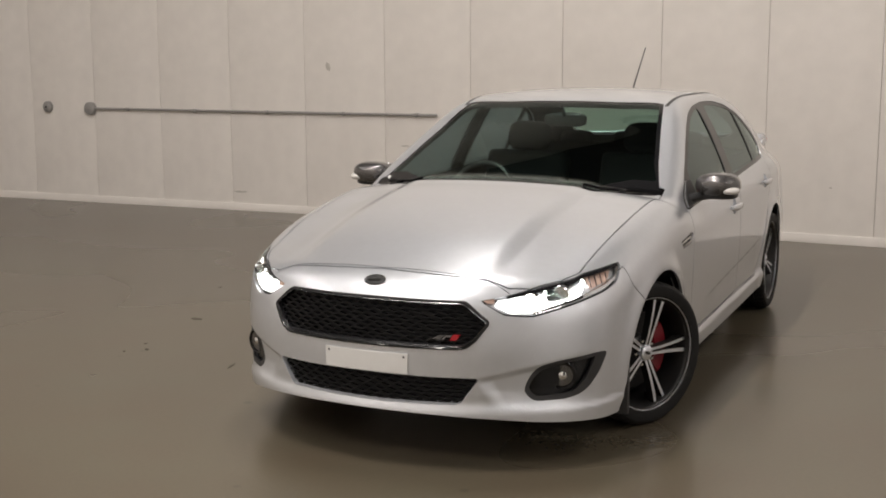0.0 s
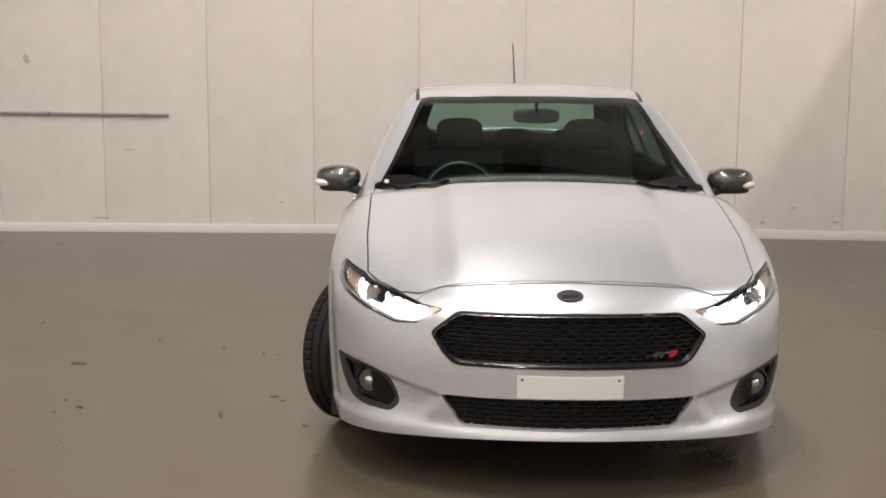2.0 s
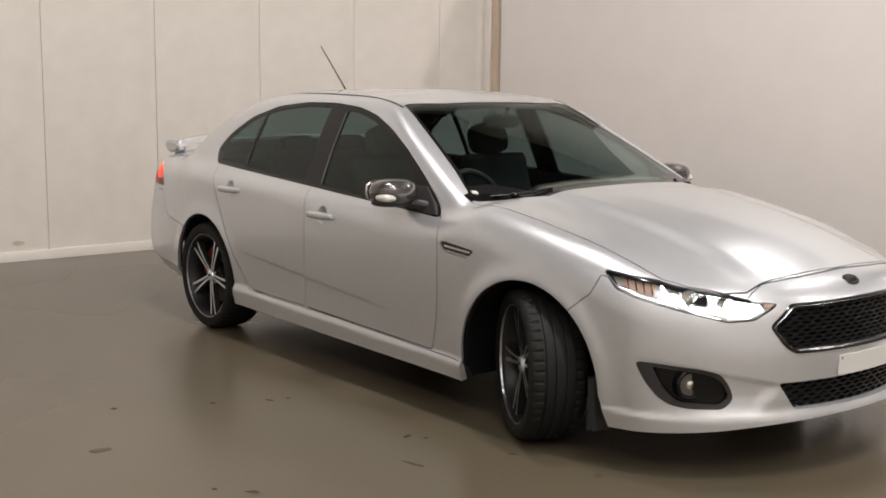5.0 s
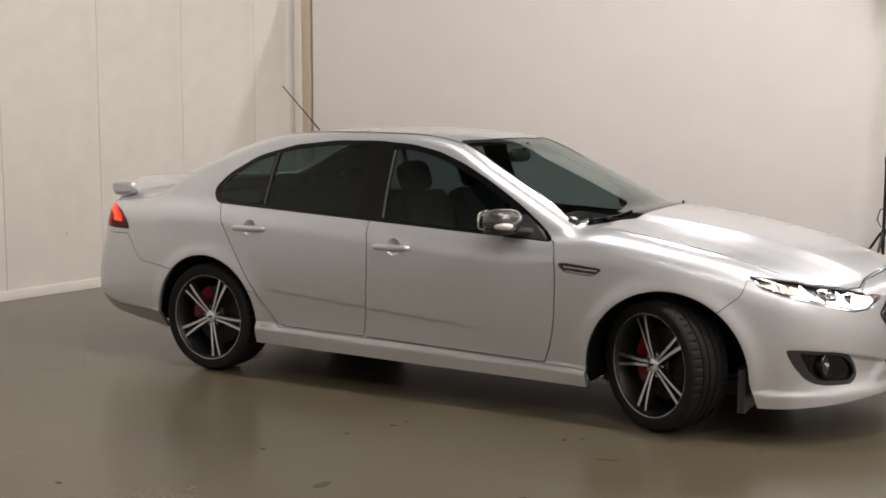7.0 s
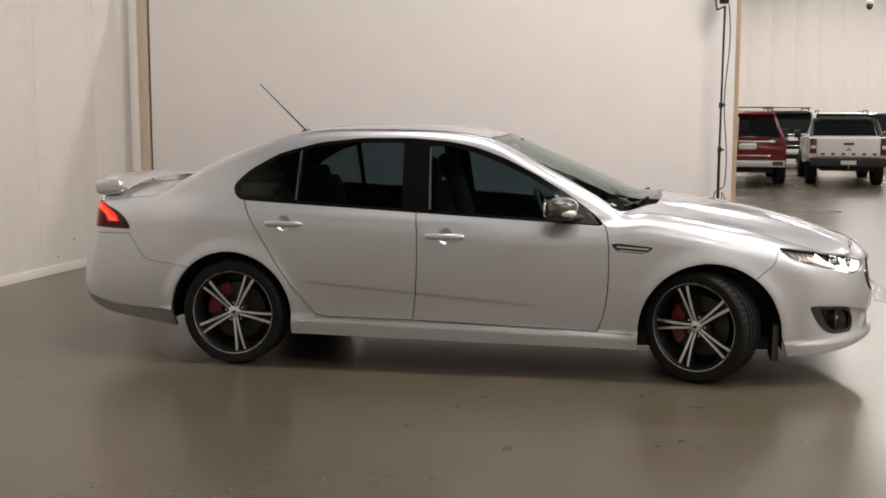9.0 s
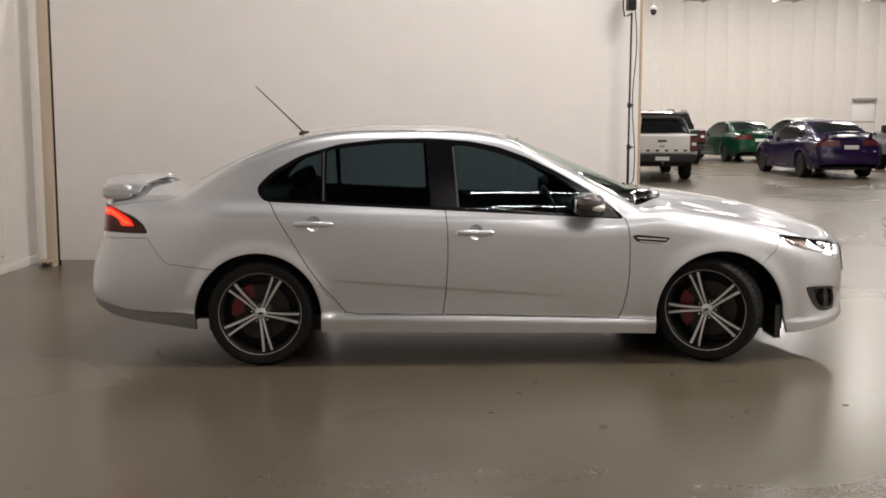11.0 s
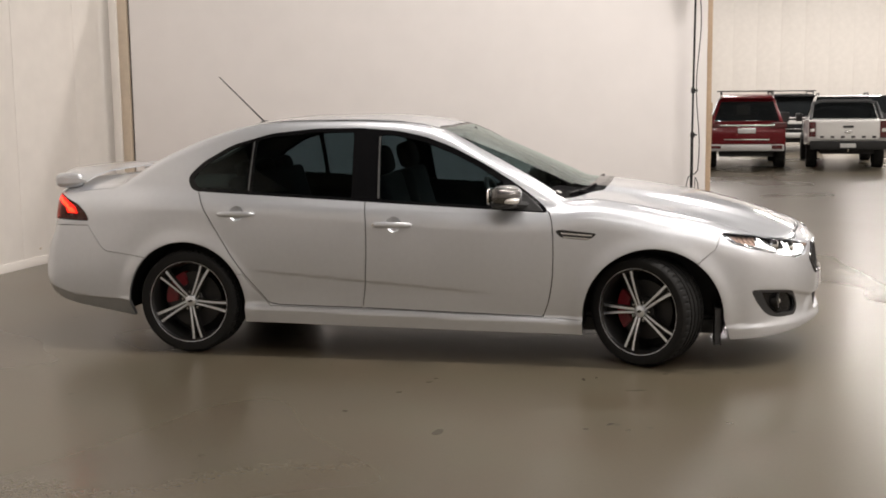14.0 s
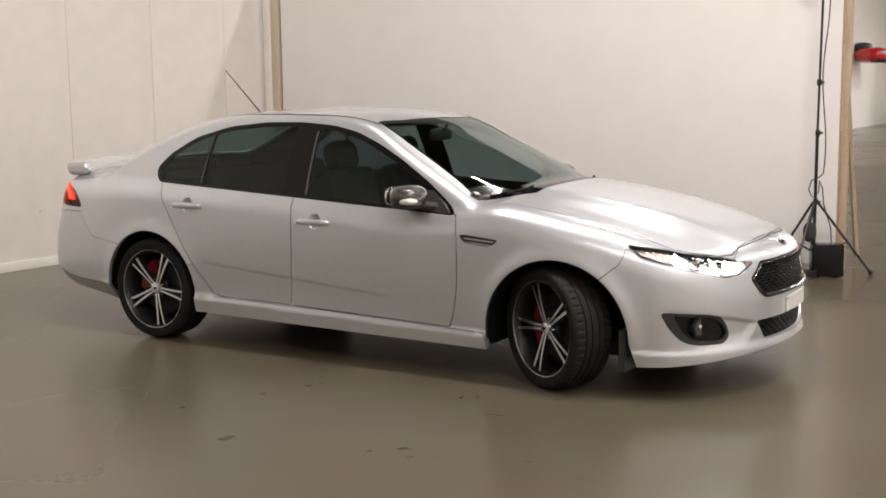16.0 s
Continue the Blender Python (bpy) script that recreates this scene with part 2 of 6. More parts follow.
while DOOR_X1 + 0.02 + PITCH * k < EAST - 1:
    ob = new("panel", FAR_PANEL_ME)
    ob.parent = wall_north
    ob.matrix_local = pose(DOOR_X1 + 0.02 + PITCH * k, FAR, 0.0)
    k += 1
baseboard = setting("baseboard", box(WEST, NEAR, 0.0, WEST + 0.012, BEND_Y, 0.085, 0.004), WALL_WHITE, "low white skirting strip along the panel wall")
part("skirting_length", box(0.0, BEND_Y, 0.0, 0.012, BEND_Y + 6 * PITCH, 0.085, 0.004), WALL_WHITE, baseboard, m=BENT)

# board partition on a timber frame, a hand's width off the floor
partition = setting("partition", box(BOARD_X0, BOARD_Y, 0.06, BOARD_X1, BOARD_Y + 0.016, BOARD_TOP, 0.002), BOARD_WHITE, "smooth white painted board on a raw pine frame")
for x in (BOARD_X0 + 0.05, -2.8, -1.6, -0.4, 0.8, BOARD_X1 - 0.022):
    part("stud", box(x - 0.022, BOARD_Y + 0.017, 0.0 if x > 1 else 0.06, x + 0.022, BOARD_Y + 0.107, BOARD_TOP, 0.003), TIMBER, partition, "raw pine stud")
part("end_stud", box(BOARD_X1 + 0.004, BOARD_Y + 0.10, 0.0, BOARD_X1 + 0.050, BOARD_Y + 0.20, BOARD_TOP, 0.003), TIMBER, partition, "raw pine stud")
part("brace", rod([(BOARD_X1 + 0.04, BOARD_Y + 0.12, 1.5), (BOARD_X1 + 0.045, BOARD_Y + 0.75, 0.03)], 0.024, 4), TIMBER, partition, "leaning pine brace")
for z in (BOARD_TOP - 0.05,):
    part("rail", box(BOARD_X0, BOARD_Y + 0.108, z, BOARD_X1, BOARD_Y + 0.150, z + 0.045, 0.003), TIMBER, partition, "raw pine rail")
CREAM = material("cream_timber_paint", (0.56, 0.47, 0.37), 0.5, 0, 0.08, 5)
post = setting("trim", box(-4.135, BOARD_Y - 0.02, 0.0, -4.035, BOARD_Y + 0.07, BOARD_TOP, 0.004), CREAM, "cream-painted corner post beside the board")
part("edge_trim", box(-4.225, BOARD_Y - 0.045, 0.0, -4.137, BOARD_Y + 0.05, BOARD_TOP, 0.018), WALL_WHITE, post, "white rounded corner trim")
part("reveal", box(-4.034, BOARD_Y + 0.03, 0.0, -4.012, BOARD_Y + 0.05, BOARD_TOP), SATIN_BLACK, post)

batten = thing("timber_batten", "short grey-brown timber batten at the corner post's foot", "batten", pose(-4.175, BOARD_Y - 0.115, 0, 0, 0, 12))
part("strip", box(0.0, 0.0, 0.047, 0.165, 0.042, 0.082, 0.003), TIMBER, batten)
part("packer", box(0.012, 0.004, 0.0, 0.055, 0.038, 0.046, 0.004), SATIN_BLACK, batten, "black packing block")
part("packer", box(0.110, 0.004, 0.0, 0.150, 0.038, 0.046, 0.004), CREAM, batten)

# far doorway: dark header and the bright bay beyond it
DARK_EDGE = material("dark_steel_edge", (0.03, 0.03, 0.03), 0.5)
setting("door_1", box(DOOR_X0, FAR - 0.03, DOOR_TOP - 0.07, DOOR_X1, FAR - 0.002, DOOR_TOP, 0.005), DARK_EDGE, "dark header of a wide open doorway")
setting("wall_bay", box(-8, FAR + 13, 0, 9, FAR + 13.2, 6), WALL_WHITE, "pale back wall of the bay beyond the doorway")
for x in (-8, 9):
    setting("wall_bay_side", box(x - 0.1, FAR + 0.26, 0, x + 0.1, FAR + 12.99, 6), WALL_WHITE, "pale side wall of the bay beyond the doorway")
setting("ceiling_bay", box(-8.1, FAR + 0.26, 6, 9.1, FAR + 13.2, 6.1), CEIL, "plain ceiling of the bay beyond the doorway")
area_lamp(0.5, FAR + 6, 5.9, 5, 5, 2200, (1.0, 0.97, 0.95))
GREY_BLUE = material("grey_blue_roller_door", (0.10, 0.115, 0.17), 0.5)
DAYLIGHT = glowing("daylight_pane", (0.9, 0.95, 1.0), 3.2)
shutter = setting("shutter", box(-1.35, FAR + 12.85, 0, 1.9, FAR + 12.98, 3.8, 0.02), GREY_BLUE, "grey-blue roller door with a bright window band")
part("window_pane", box(-1.2, FAR + 12.81, 1.75, 1.8, FAR + 12.84, 3.25, 0.01), DAYLIGHT, shutter, "bright daylight window")
for k in range(8):
    part("slat", box(-1.35, FAR + 12.82, 0.18 + 0.2 * k, 1.9, FAR + 12.849, 0.20 + 0.2 * k), GREY_BLUE, shutter)

# ---- silver sedan: body surface as an implicit solid ----
# car frame: x ahead, y to the car's left, z up; wheelbase middle at the origin
REAR_X, FRONT_X, WHEEL_Z, TYRE_R = -1.40, 1.445, 0.327, 0.327


def curve_at(table, x):
    """Smooth (Catmull-Rom) curve through (x, value) knots."""
    k = np.asarray(table, float)
    k = k[np.argsort(k[:, 0])]
    xs, vs = k[:, 0], k[:, 1]
    m = np.gradient(vs, xs)
    x = np.clip(x, xs[0], xs[-1])
    i = np.clip(np.searchsorted(xs, x) - 1, 0, len(xs) - 2)
    h = xs[i + 1] - xs[i]
    t = (x - xs[i]) / h
    return ((2 * t**3 - 3 * t**2 + 1) * vs[i] + (t**3 - 2 * t**2 + t) * h * m[i]
            + (-2 * t**3 + 3 * t**2) * vs[i + 1] + (t**3 - t**2) * h * m[i + 1])


def step(a, b, x):
    t = np.clip((x - a) / (b - a), 0, 1)
    return t * t * (3 - 2 * t)


def smax(a, b, k):
    h = np.maximum(k - np.abs(a - b), 0) / k
    return np.maximum(a, b) + h * h * k * 0.25


def smin(a, b, k):
    return -smax(-a, -b, k)


DECK = [(-2.6, 1.02), (-2.42, 1.065), (-2.2, 1.085), (-1.9, 1.095), (-1.5, 1.08), (-1.0, 1.04), (0.0, 0.97), (0.6, 0.955), (0.9, 1.0),
        (1.1, 1.035), (1.3, 1.018), (1.55, 0.983), (1.75, 0.948), (1.95, 0.902), (2.16, 0.845), (2.3, 0.803), (2.40, 0.769), (2.47, 0.725), (2.6, 0.6)]
DECK_DROP = [(-2.6, 0.10), (-2.2, 0.075), (-1.8, 0.06), (-1.0, 0.03), (0.5, 0.03), (1.0, 0.06), (1.5, 0.085), (1.9, 0.105), (2.2, 0.13), (2.5, 0.15)]
ROOF = [(-2.3, 0.93), (-2.03, 1.060), (-1.87, 1.139), (-1.635, 1.255), (-1.36, 1.369), (-1.12, 1.439), (-0.88, 1.473), (-0.57, 1.484), (-0.25, 1.483),
        (0.0, 1.462), (0.17, 1.427), (0.45, 1.315), (0.75, 1.190), (1.0, 1.080), (1.2, 0.985), (1.5, 0.84)]
ROOF_DROP = [(-2.0, 0.15), (-1.7, 0.080), (-1.4, 0.068), (-1.1, 0.070), (-0.8, 0.078), (-0.2, 0.083), (0.17, 0.080), (0.5, 0.13), (0.9, 0.18), (1.3, 0.22)]
PLAN = [(-2.6, 0.74), (-2.38, 0.825), (-2.1, 0.876), (-1.8, 0.905), (-1.4, 0.925), (-0.9, 0.936), (0.0, 0.94), (0.9, 0.938), (1.45, 0.934), (1.75, 0.916),
        (1.95, 0.886), (2.1, 0.842), (2.25, 0.765), (2.4, 0.64), (2.6, 0.42)]
FRONT_Z = [(0.05, 2.475), (0.12, 2.495), (0.17, 2.503), (0.218, 2.512), (0.243, 2.513), (0.258, 2.510), (0.277, 2.503), (0.33, 2.504), (0.42, 2.508), (0.50, 2.510), (0.58, 2.502), (0.68, 2.480), (0.75, 2.448), (0.82, 2.40), (1.0, 2.3)]
REAR_Z = [(0.1, 2.40), (0.3, 2.512), (0.42, 2.562), (0.58, 2.556), (0.68, 2.53), (0.74, 2.505), (0.9, 2.475), (1.0, 2.465), (1.07, 2.44), (1.3, 2.38)]
BOTTOM = [(-2.6, 0.40), (-2.47, 0.372), (-2.41, 0.348), (-2.33, 0.305), (-2.25, 0.283), (-2.1, 0.258), (-1.95, 0.236), (-1.8, 0.212), (-1.2, 0.213), (-1.0, 0.212), (0.0, 0.20), (1.0, 0.188), (1.9, 0.174), (2.05, 0.181), (2.165, 0.191), (2.3, 0.208), (2.4, 0.226), (2.5, 0.243), (2.6, 0.258)]


def body_field(p):
    """Signed field of the body: below 0 inside."""
    x, y, z = p[..., 0], np.abs(p[..., 1]), p[..., 2]
    end = np.maximum(step(1.55, 1.95, x), step(-1.6, -2.0, x))
    door = -0.15 * (z - 0.70) ** 2 - 2.6 * np.maximum(z - 0.90, 0) ** 2 + 0.022 * step(0.014, -0.034, z - (0.304 - 0.022 * x))
    corner = -0.20 * (z - 0.52) ** 2 - 2.0 * np.maximum(z - 0.86, 0) ** 2 + 0.014 * step(0.268, 0.236, z) * step(1.7, 2.1, x)
    sec = door * (1 - end) + corner * end
    wide = curve_at(PLAN, x) + sec
    # sharp undercut along the lower doors
    crease = 0.468 - 0.074 * x
    wide -= 0.0042 * np.clip((crease - z) / 0.008, 0, 1) * step(0.31, 0.42, z) * step(-1.0, -0.8, x) * step(0.62, 0.25, x)
    # tucked-in valance under the rear bumper
    fold = 0.326 - 0.062 * (x + 1.84) + 0.22 * np.maximum(-2.22 - x, 0) - z
    wide -= (0.006 * step(0.0, 0.012, fold) + 0.62 * np.maximum(fold, 0)) * step(-1.66, -1.78, x)
    # rolled wheel-arch lips
    for cx, cz, r in ((-1.413, 0.314, 0.397), (1.480, 0.30, 0.409)):
        d = np.hypot(x - cx, z - cz) - r
        wide += 0.014 * np.exp(-(d / 0.055) ** 2) * step(0.12, 0.3, z)
    side = y - wide
    bulge = 0.018 * step(0.55 - 0.05 * x / 2, 0.44 - 0.05 * x / 2, y) * step(2.42, 2.0, x) * step(0.6, 1.0, x)
    scoop = -0.007 * np.exp(-((y - 0.60) / 0.09) ** 2) * step(1.2, 1.5, x) * step(2.3, 1.9, x)
    lip = 0.012 * np.exp(-((y - 0.80) / 0.10) ** 2) * step(0.9, 1.3, x) * step(2.1, 1.7, x)
    deck = curve_at(DECK, x) - curve_at(DECK_DROP, x) * (y / 0.8) ** 2.4 + bulge + scoop + lip
    top = (z - deck) * 0.93
    low = smax(side, top, 0.11)
    arc = 0.355 * y**2 + 0.26 * y**4
    # hollow between the fog lamps and the lower intake, under a sharp line
    under = 0.389 + 0.238 * (y - 0.466) - z
    dent = 0.018 * step(-0.004, 0.018, under) * step(0.255, 0.345, z) * step(0.435, 0.50, y + 0.55 * (z - 0.389)) * step(0.95, 0.70, y)
    nose = (x - (curve_at(FRONT_Z, z) - arc - dent)) * 0.86
    low = smax(low, nose, 0.07)
    tail = (-x - (curve_at(REAR_Z, z) - 0.10 * y**2 - 0.16 * y**4)) * 0.95
    low = smax(low, tail, 0.06)
    low = smax(low, 0.06 - z, 0.04)
    t = np.maximum((z - 0.93) / 0.47, -0.05)
    gw = 0.893 - 0.172 * t - 0.056 * t**2 - 0.085 * np.maximum((-1.0 - x) / 0.9, 0) ** 2 - 0.035 * np.maximum((x - 0.2) / 0.8, 0) ** 2
    glass = (y - gw) * 0.92
    roof = (z - (curve_at(ROOF, x) - curve_at(ROOF_DROP, x) * y**2)) * 0.93
    cabin = smax(glass, roof, 0.045)
    cabin = smax(cabin, 0.84 - z, 0.03)
    cabin = smax(smax(cabin, x - 1.36, 0.05), -x - 2.2, 0.05)
    return smin(low, cabin, 0.035)

# ---- mesh of the body: rays from a spine to the surface ----


def body_grid(n_mid, n_fan, n_ring, inset=0.0):
    """Points of the left half of the body: stations along the spine, fanned out at both ends, by ring angles from below to above."""
    x0, x1, zc = -1.55, 1.62, 0.58
    org, axis = [], []
    for k in range(n_fan):
        org.append(x0), axis.append(-math.pi / 2 + (math.pi / 2) * k / n_fan)
    for k in range(n_mid):
        org.append(x0 + (x1 - x0) * k / (n_mid - 1)), axis.append(0.0)
    for k in range(1, n_fan + 1):
        org.append(x1), axis.append((math.pi / 2) * k / n_fan)
    org, axis = np.array(org), np.array(axis)
    ring = np.linspace(-math.pi / 2, math.pi / 2, n_ring)
    c, s = np.cos(axis)[:, None], np.sin(axis)[:, None]
    way = np.stack([np.broadcast_to(s, (len(axis), n_ring)), c * np.cos(ring)[None], c * np.sin(ring)[None]], -1)
    eye = np.zeros_like(way)
    eye[..., 0], eye[..., 2] = org[:, None], zc
    lo, hi = np.zeros(way.shape[:2]), np.full(way.shape[:2], 1.6)
    for _ in range(24):
        mid = (lo + hi) / 2
        inside = body_field(eye + way * mid[..., None]) + inset < 0
        lo, hi = np.where(inside, mid, lo), np.where(inside, hi, mid)
    p = eye + way * lo[..., None]
    p[:, 0, 1] = p[:, -1, 1] = 0.0
    return p


def grid_mesh(p):
    b = bmesh.new()
    n, k, _ = p.shape
    rows = []
    for i in range(n):
        if i in (0, n - 1):
            rows.append([b.verts.new(p[i, k // 2])] * k)
        else:
            rows.append([b.verts.new(q) for q in p[i]])
    for i in range(n - 1):
        for j in range(k - 1):
            q = []
            for v in (rows[i][j], rows[i][j + 1], rows[i + 1][j + 1], rows[i + 1][j]):
                if v not in q:
                    q.append(v)
            b.faces.new(q)
    return b


def outward(p):
    """Unit normals of the body surface, from the field's slope."""
    e = 0.004
    g = np.stack([body_field(p + d) - body_field(p - d) for d in np.eye(3) * e], -1)
    return g / np.maximum(np.linalg.norm(g, axis=-1, keepdims=True), 1e-9)


def poly_distance(poly, u, v):
    """Signed distance to a closed outline, below 0 inside."""
    q = np.asarray(poly, float)
    best, inside = np.full(u.shape, 1e9), np.zeros(u.shape, bool)
    for (ax, ay), (bx, by) in zip(q, np.roll(q, -1, 0)):
        ex, ey = bx - ax, by - ay
        t = np.clip(((u - ax) * ex + (v - ay) * ey) / (ex * ex + ey * ey), 0, 1)
        best = np.minimum(best, np.hypot(u - ax - t * ex, v - ay - t * ey))
        cross = (ay > v) != (by > v)
        with np.errstate(divide="ignore", invalid="ignore"):
            inside ^= cross & (u < ax + (v - ay) * ex / (ey if ey else 1e-12))
    return np.where(inside, -best, best)


def rounded(poly, r=0.02, n=4):
    """An outline with its corners turned into small arcs."""
    q = [np.array(p, float) for p in poly]
    out = []
    for a, c, b in zip(q[-1:] + q[:-1], q, q[1:] + q[:1]):
        la, lb = np.linalg.norm(a - c), np.linalg.norm(b - c)
        p0, p2 = c + (a - c) * min(r / la, 0.45), c + (b - c) * min(r / lb, 0.45)
        for t in np.linspace(0, 1, n + 1):
            out.append(tuple((1 - t) ** 2 * p0 + 2 * t * (1 - t) * c + t * t * p2))
    return out


def cut(b, field):
    """Splits the mesh's edges and faces along field = 0."""
    b.verts.ensure_lookup_table()
    b.verts.index_update()
    d = field(np.array([v.co[:] for v in b.verts]))
    d = np.where(np.abs(d) < 2e-5, 0.0, d)
    val = {}
    touched = set()
    for e in [e for e in b.edges if d[e.verts[0].index] * d[e.verts[1].index] < 0]:
        v0 = e.verts[0]
        d0, d1 = d[v0.index], d[e.verts[1].index]
        faces = e.link_faces[:]
        _, nv = bmesh.utils.edge_split(e, v0, d0 / (d0 - d1))
        val[nv] = 0.0
        touched.update(faces)
    for f in touched:
        zero = [v for v in f.verts if v in val or d[v.index] == 0]
        if len(zero) == 2 and not (zero[0].link_edges and any(e.other_vert(zero[0]) is zero[1] for e in zero[0].link_edges)):
            try:
                bmesh.utils.face_split(f, zero[0], zero[1])
            except ValueError:
                pass
        elif len(zero) > 2:
            for a, c in ((zero[0], zero[1]), (zero[-2], zero[-1])):
                try:
                    bmesh.utils.face_split(f, a, c)
                    break
                except ValueError:
                    continue
    b.verts.index_update()


def centres(b):
    return np.array([f.calc_center_median()[:] for f in b.faces])


def side_field(poly, y_least=0.4):
    return lambda p: np.where(p[:, 1] > y_least, poly_distance(poly, p[:, 0], p[:, 2]), 1.0)


def top_field(poly, z_least=0.66):
    return lambda p: np.where(p[:, 2] > z_least, poly_distance(poly, p[:, 0], p[:, 1]), 1.0)


def front_field(poly, x_least=1.7):
    return lambda p: np.where(p[:, 0] > x_least, poly_distance(poly, p[:, 1], p[:, 2]), 1.0)


def corner_field(poly, x_least=1.6):
    """Outline seen from 45 degrees ahead: (x - y, z)."""
    return lambda p: np.where(p[:, 0] > x_least, poly_distance(poly, p[:, 0] - p[:, 1], p[:, 2]), 1.0)


def panel(name, faces_xyz, mat, parent, rim=0.012, mirror="", lift=0.0, label="", rim_mat=None):
    """A sheet-metal or glass panel out of face corner lists, with its edge folded inwards. mirror: '' as is, 'y' the other side, 'both' joined over the middle."""
    b = bmesh.new()
    seen = {}

    def vert(p):
        k = (round(p[0], 5), round(p[1], 5), round(p[2], 5))
        if k not in seen:
            seen[k] = b.verts.new(p)
        return seen[k]

    sets = []
    if mirror in ("", "both"):
        sets.append((1, False))
    if mirror in ("y", "both"):
        sets.append((-1, True))
    for s, flip in sets:
        for f in faces_xyz:
            vs = []
            for p in f:
                v = vert((p[0], p[1] * s, p[2]))
                if v not in vs:
                    vs.append(v)
            if len(vs) > 2:
                try:
                    b.faces.new(vs[::-1] if flip else vs)
                except ValueError:
                    pass
    b.verts.index_update()
    pts = np.array([v.co[:] for v in b.verts])
    nrm = outward(pts)
    if lift:
        for v, nn in zip(b.verts, nrm):
            v.co += Vector(nn) * lift
    n_sheet = len(b.faces)
    normal_of = {v: nn for v, nn in zip(b.verts, nrm)}
    if rim:
        open_edges = [e for e in b.edges if len(e.link_faces) == 1]
        low = {}
        for e in open_edges:
            for v in e.verts:
                if v not in low:
                    low[v] = (b.verts.new(v.co), b.verts.new(v.co - Vector(normal_of[v]) * rim))
        for e in open_edges:
            lp = e.link_loops[0]
            a, c = lp.vert, lp.link_loop_next.vert
            try:
                b.faces.new((c, a, low[a][1], low[c][1])).material_index = 1
            except ValueError:
                pass
    b.faces.ensure_lookup_table()
    b.verts.index_update()
    custom = []
    for i, f in enumerate(b.faces):
        f.smooth = True
        f.normal_update()
        for l in f.loops:
            custom.append(tuple(normal_of[l.vert]) if i < n_sheet and l.vert in normal_of else tuple(f.normal))
    loose = [v for v in b.verts if not v.link_faces]
    bmesh.ops.delete(b, geom=loose, context="VERTS")
    me = bpy.data.meshes.new(name)
    b.to_mesh(me)
    b.free()
    me.materials.append(mat)
    me.materials.append(rim_mat or mat)
    me.normals_split_custom_set(custom)
    ob = new(name, me)
    ob.parent = parent
    return tagged(ob, label)

# ---- outlines on the body ----
GAP = 0.0029
DLO = rounded([(-1.428, 1.104), (-1.380, 1.022), (-0.2, 0.962), (0.885, 0.905), (0.80, 0.985), (0.66, 1.083), (0.462, 1.197), (0.282, 1.284), (0.10, 1.350),
               (-0.076, 1.386), (-0.325, 1.405), (-0.61, 1.403), (-0.894, 1.375), (-1.144, 1.306), (-1.325, 1.205)], 0.05)
GLASS_F = rounded([(0.64, 0.938), (0.60, 1.075), (0.43, 1.18), (0.26, 1.258), (0.09, 1.322), (-0.09, 1.362), (-0.185, 1.368), (-0.155, 0.978)])
GLASS_R = rounded([(-0.335, 0.988), (-0.36, 1.383), (-0.61, 1.382), (-0.88, 1.355), (-0.985, 1.332), (-0.985, 1.022)])
GLASS_Q = rounded([(-1.015, 1.024), (-1.018, 1.322), (-1.14, 1.285), (-1.30, 1.192), (-1.385, 1.10), (-1.345, 1.042)])
DOOR_F = [(-0.246, 1.30), (-0.246, 0.97), (-0.232, 0.85), (-0.231, 0.67), (-0.243, 0.46), (-0.262, 0.318), (0.843, 0.290), (0.872, 0.37), (0.889, 0.45), (0.900, 0.54), (0.903, 0.64), (0.902, 0.77), (0.893, 0.86), (0.876, 0.912), (0.82, 0.93), (0.55, 1.08), (0.28, 1.20), (0.0, 1.28), (-0.2, 1.30)]
DOOR_R = [(-0.246, 1.30), (-0.246, 0.97), (-0.232, 0.85), (-0.231, 0.67), (-0.243, 0.46), (-0.262, 0.318), (-0.80, 0.325), (-0.865, 0.335), (-1.008, 0.498), (-1.10, 0.625), (-1.177, 0.75), (-1.28, 0.92), (-1.343, 1.035),
          (-1.35, 1.07), (-1.25, 1.18), (-1.05, 1.26), (-0.8, 1.29), (-0.5, 1.30)]
SILL = [(-1.03, 0.512), (-0.985, 0.45), (-0.86, 0.318), (0.0, 0.306), (1.07, 0.276), (1.10, 0.10), (-1.10, 0.10), (-1.10, 0.512)]
CUP_R = [(-1.060 + 0.047 * math.cos(a), 0.890 + 0.047 * math.sin(a)) for a in np.linspace(0, 2 * math.pi, 33)[:-1]]
CUP_F = [(-0.058 + 0.047 * math.cos(a), 0.834 + 0.047 * math.sin(a)) for a in np.linspace(0, 2 * math.pi, 33)[:-1]]
BUMPER_REAR = [(-2.8, 0.795), (-2.095, 0.800), (-2.0, 0.665), (-1.968, 0.640), (-1.69, 0.605), (-1.5, 0.605), (-1.5, 0.0), (-2.8, 0.0)]
TAIL = rounded([(-2.75, 1.010), (-2.40, 0.998), (-2.335, 0.987), (-2.185, 0.931), (-2.124, 0.888), (-2.086, 0.829), (-2.2, 0.832), (-2.75, 0.857)])
VENT = rounded([(0.910, 0.806), (0.948, 0.764), (1.111, 0.751), (1.160, 0.789), (1.14, 0.794), (0.948, 0.812)])
HEADLIGHT = rounded([(1.003, 0.796), (1.068, 0.733), (1.175, 0.707), (1.395, 0.672), (1.665, 0.632), (1.82, 0.640), (1.935, 0.692), (1.79, 0.708), (1.644, 0.730), (1.377, 0.755), (1.303, 0.769)])
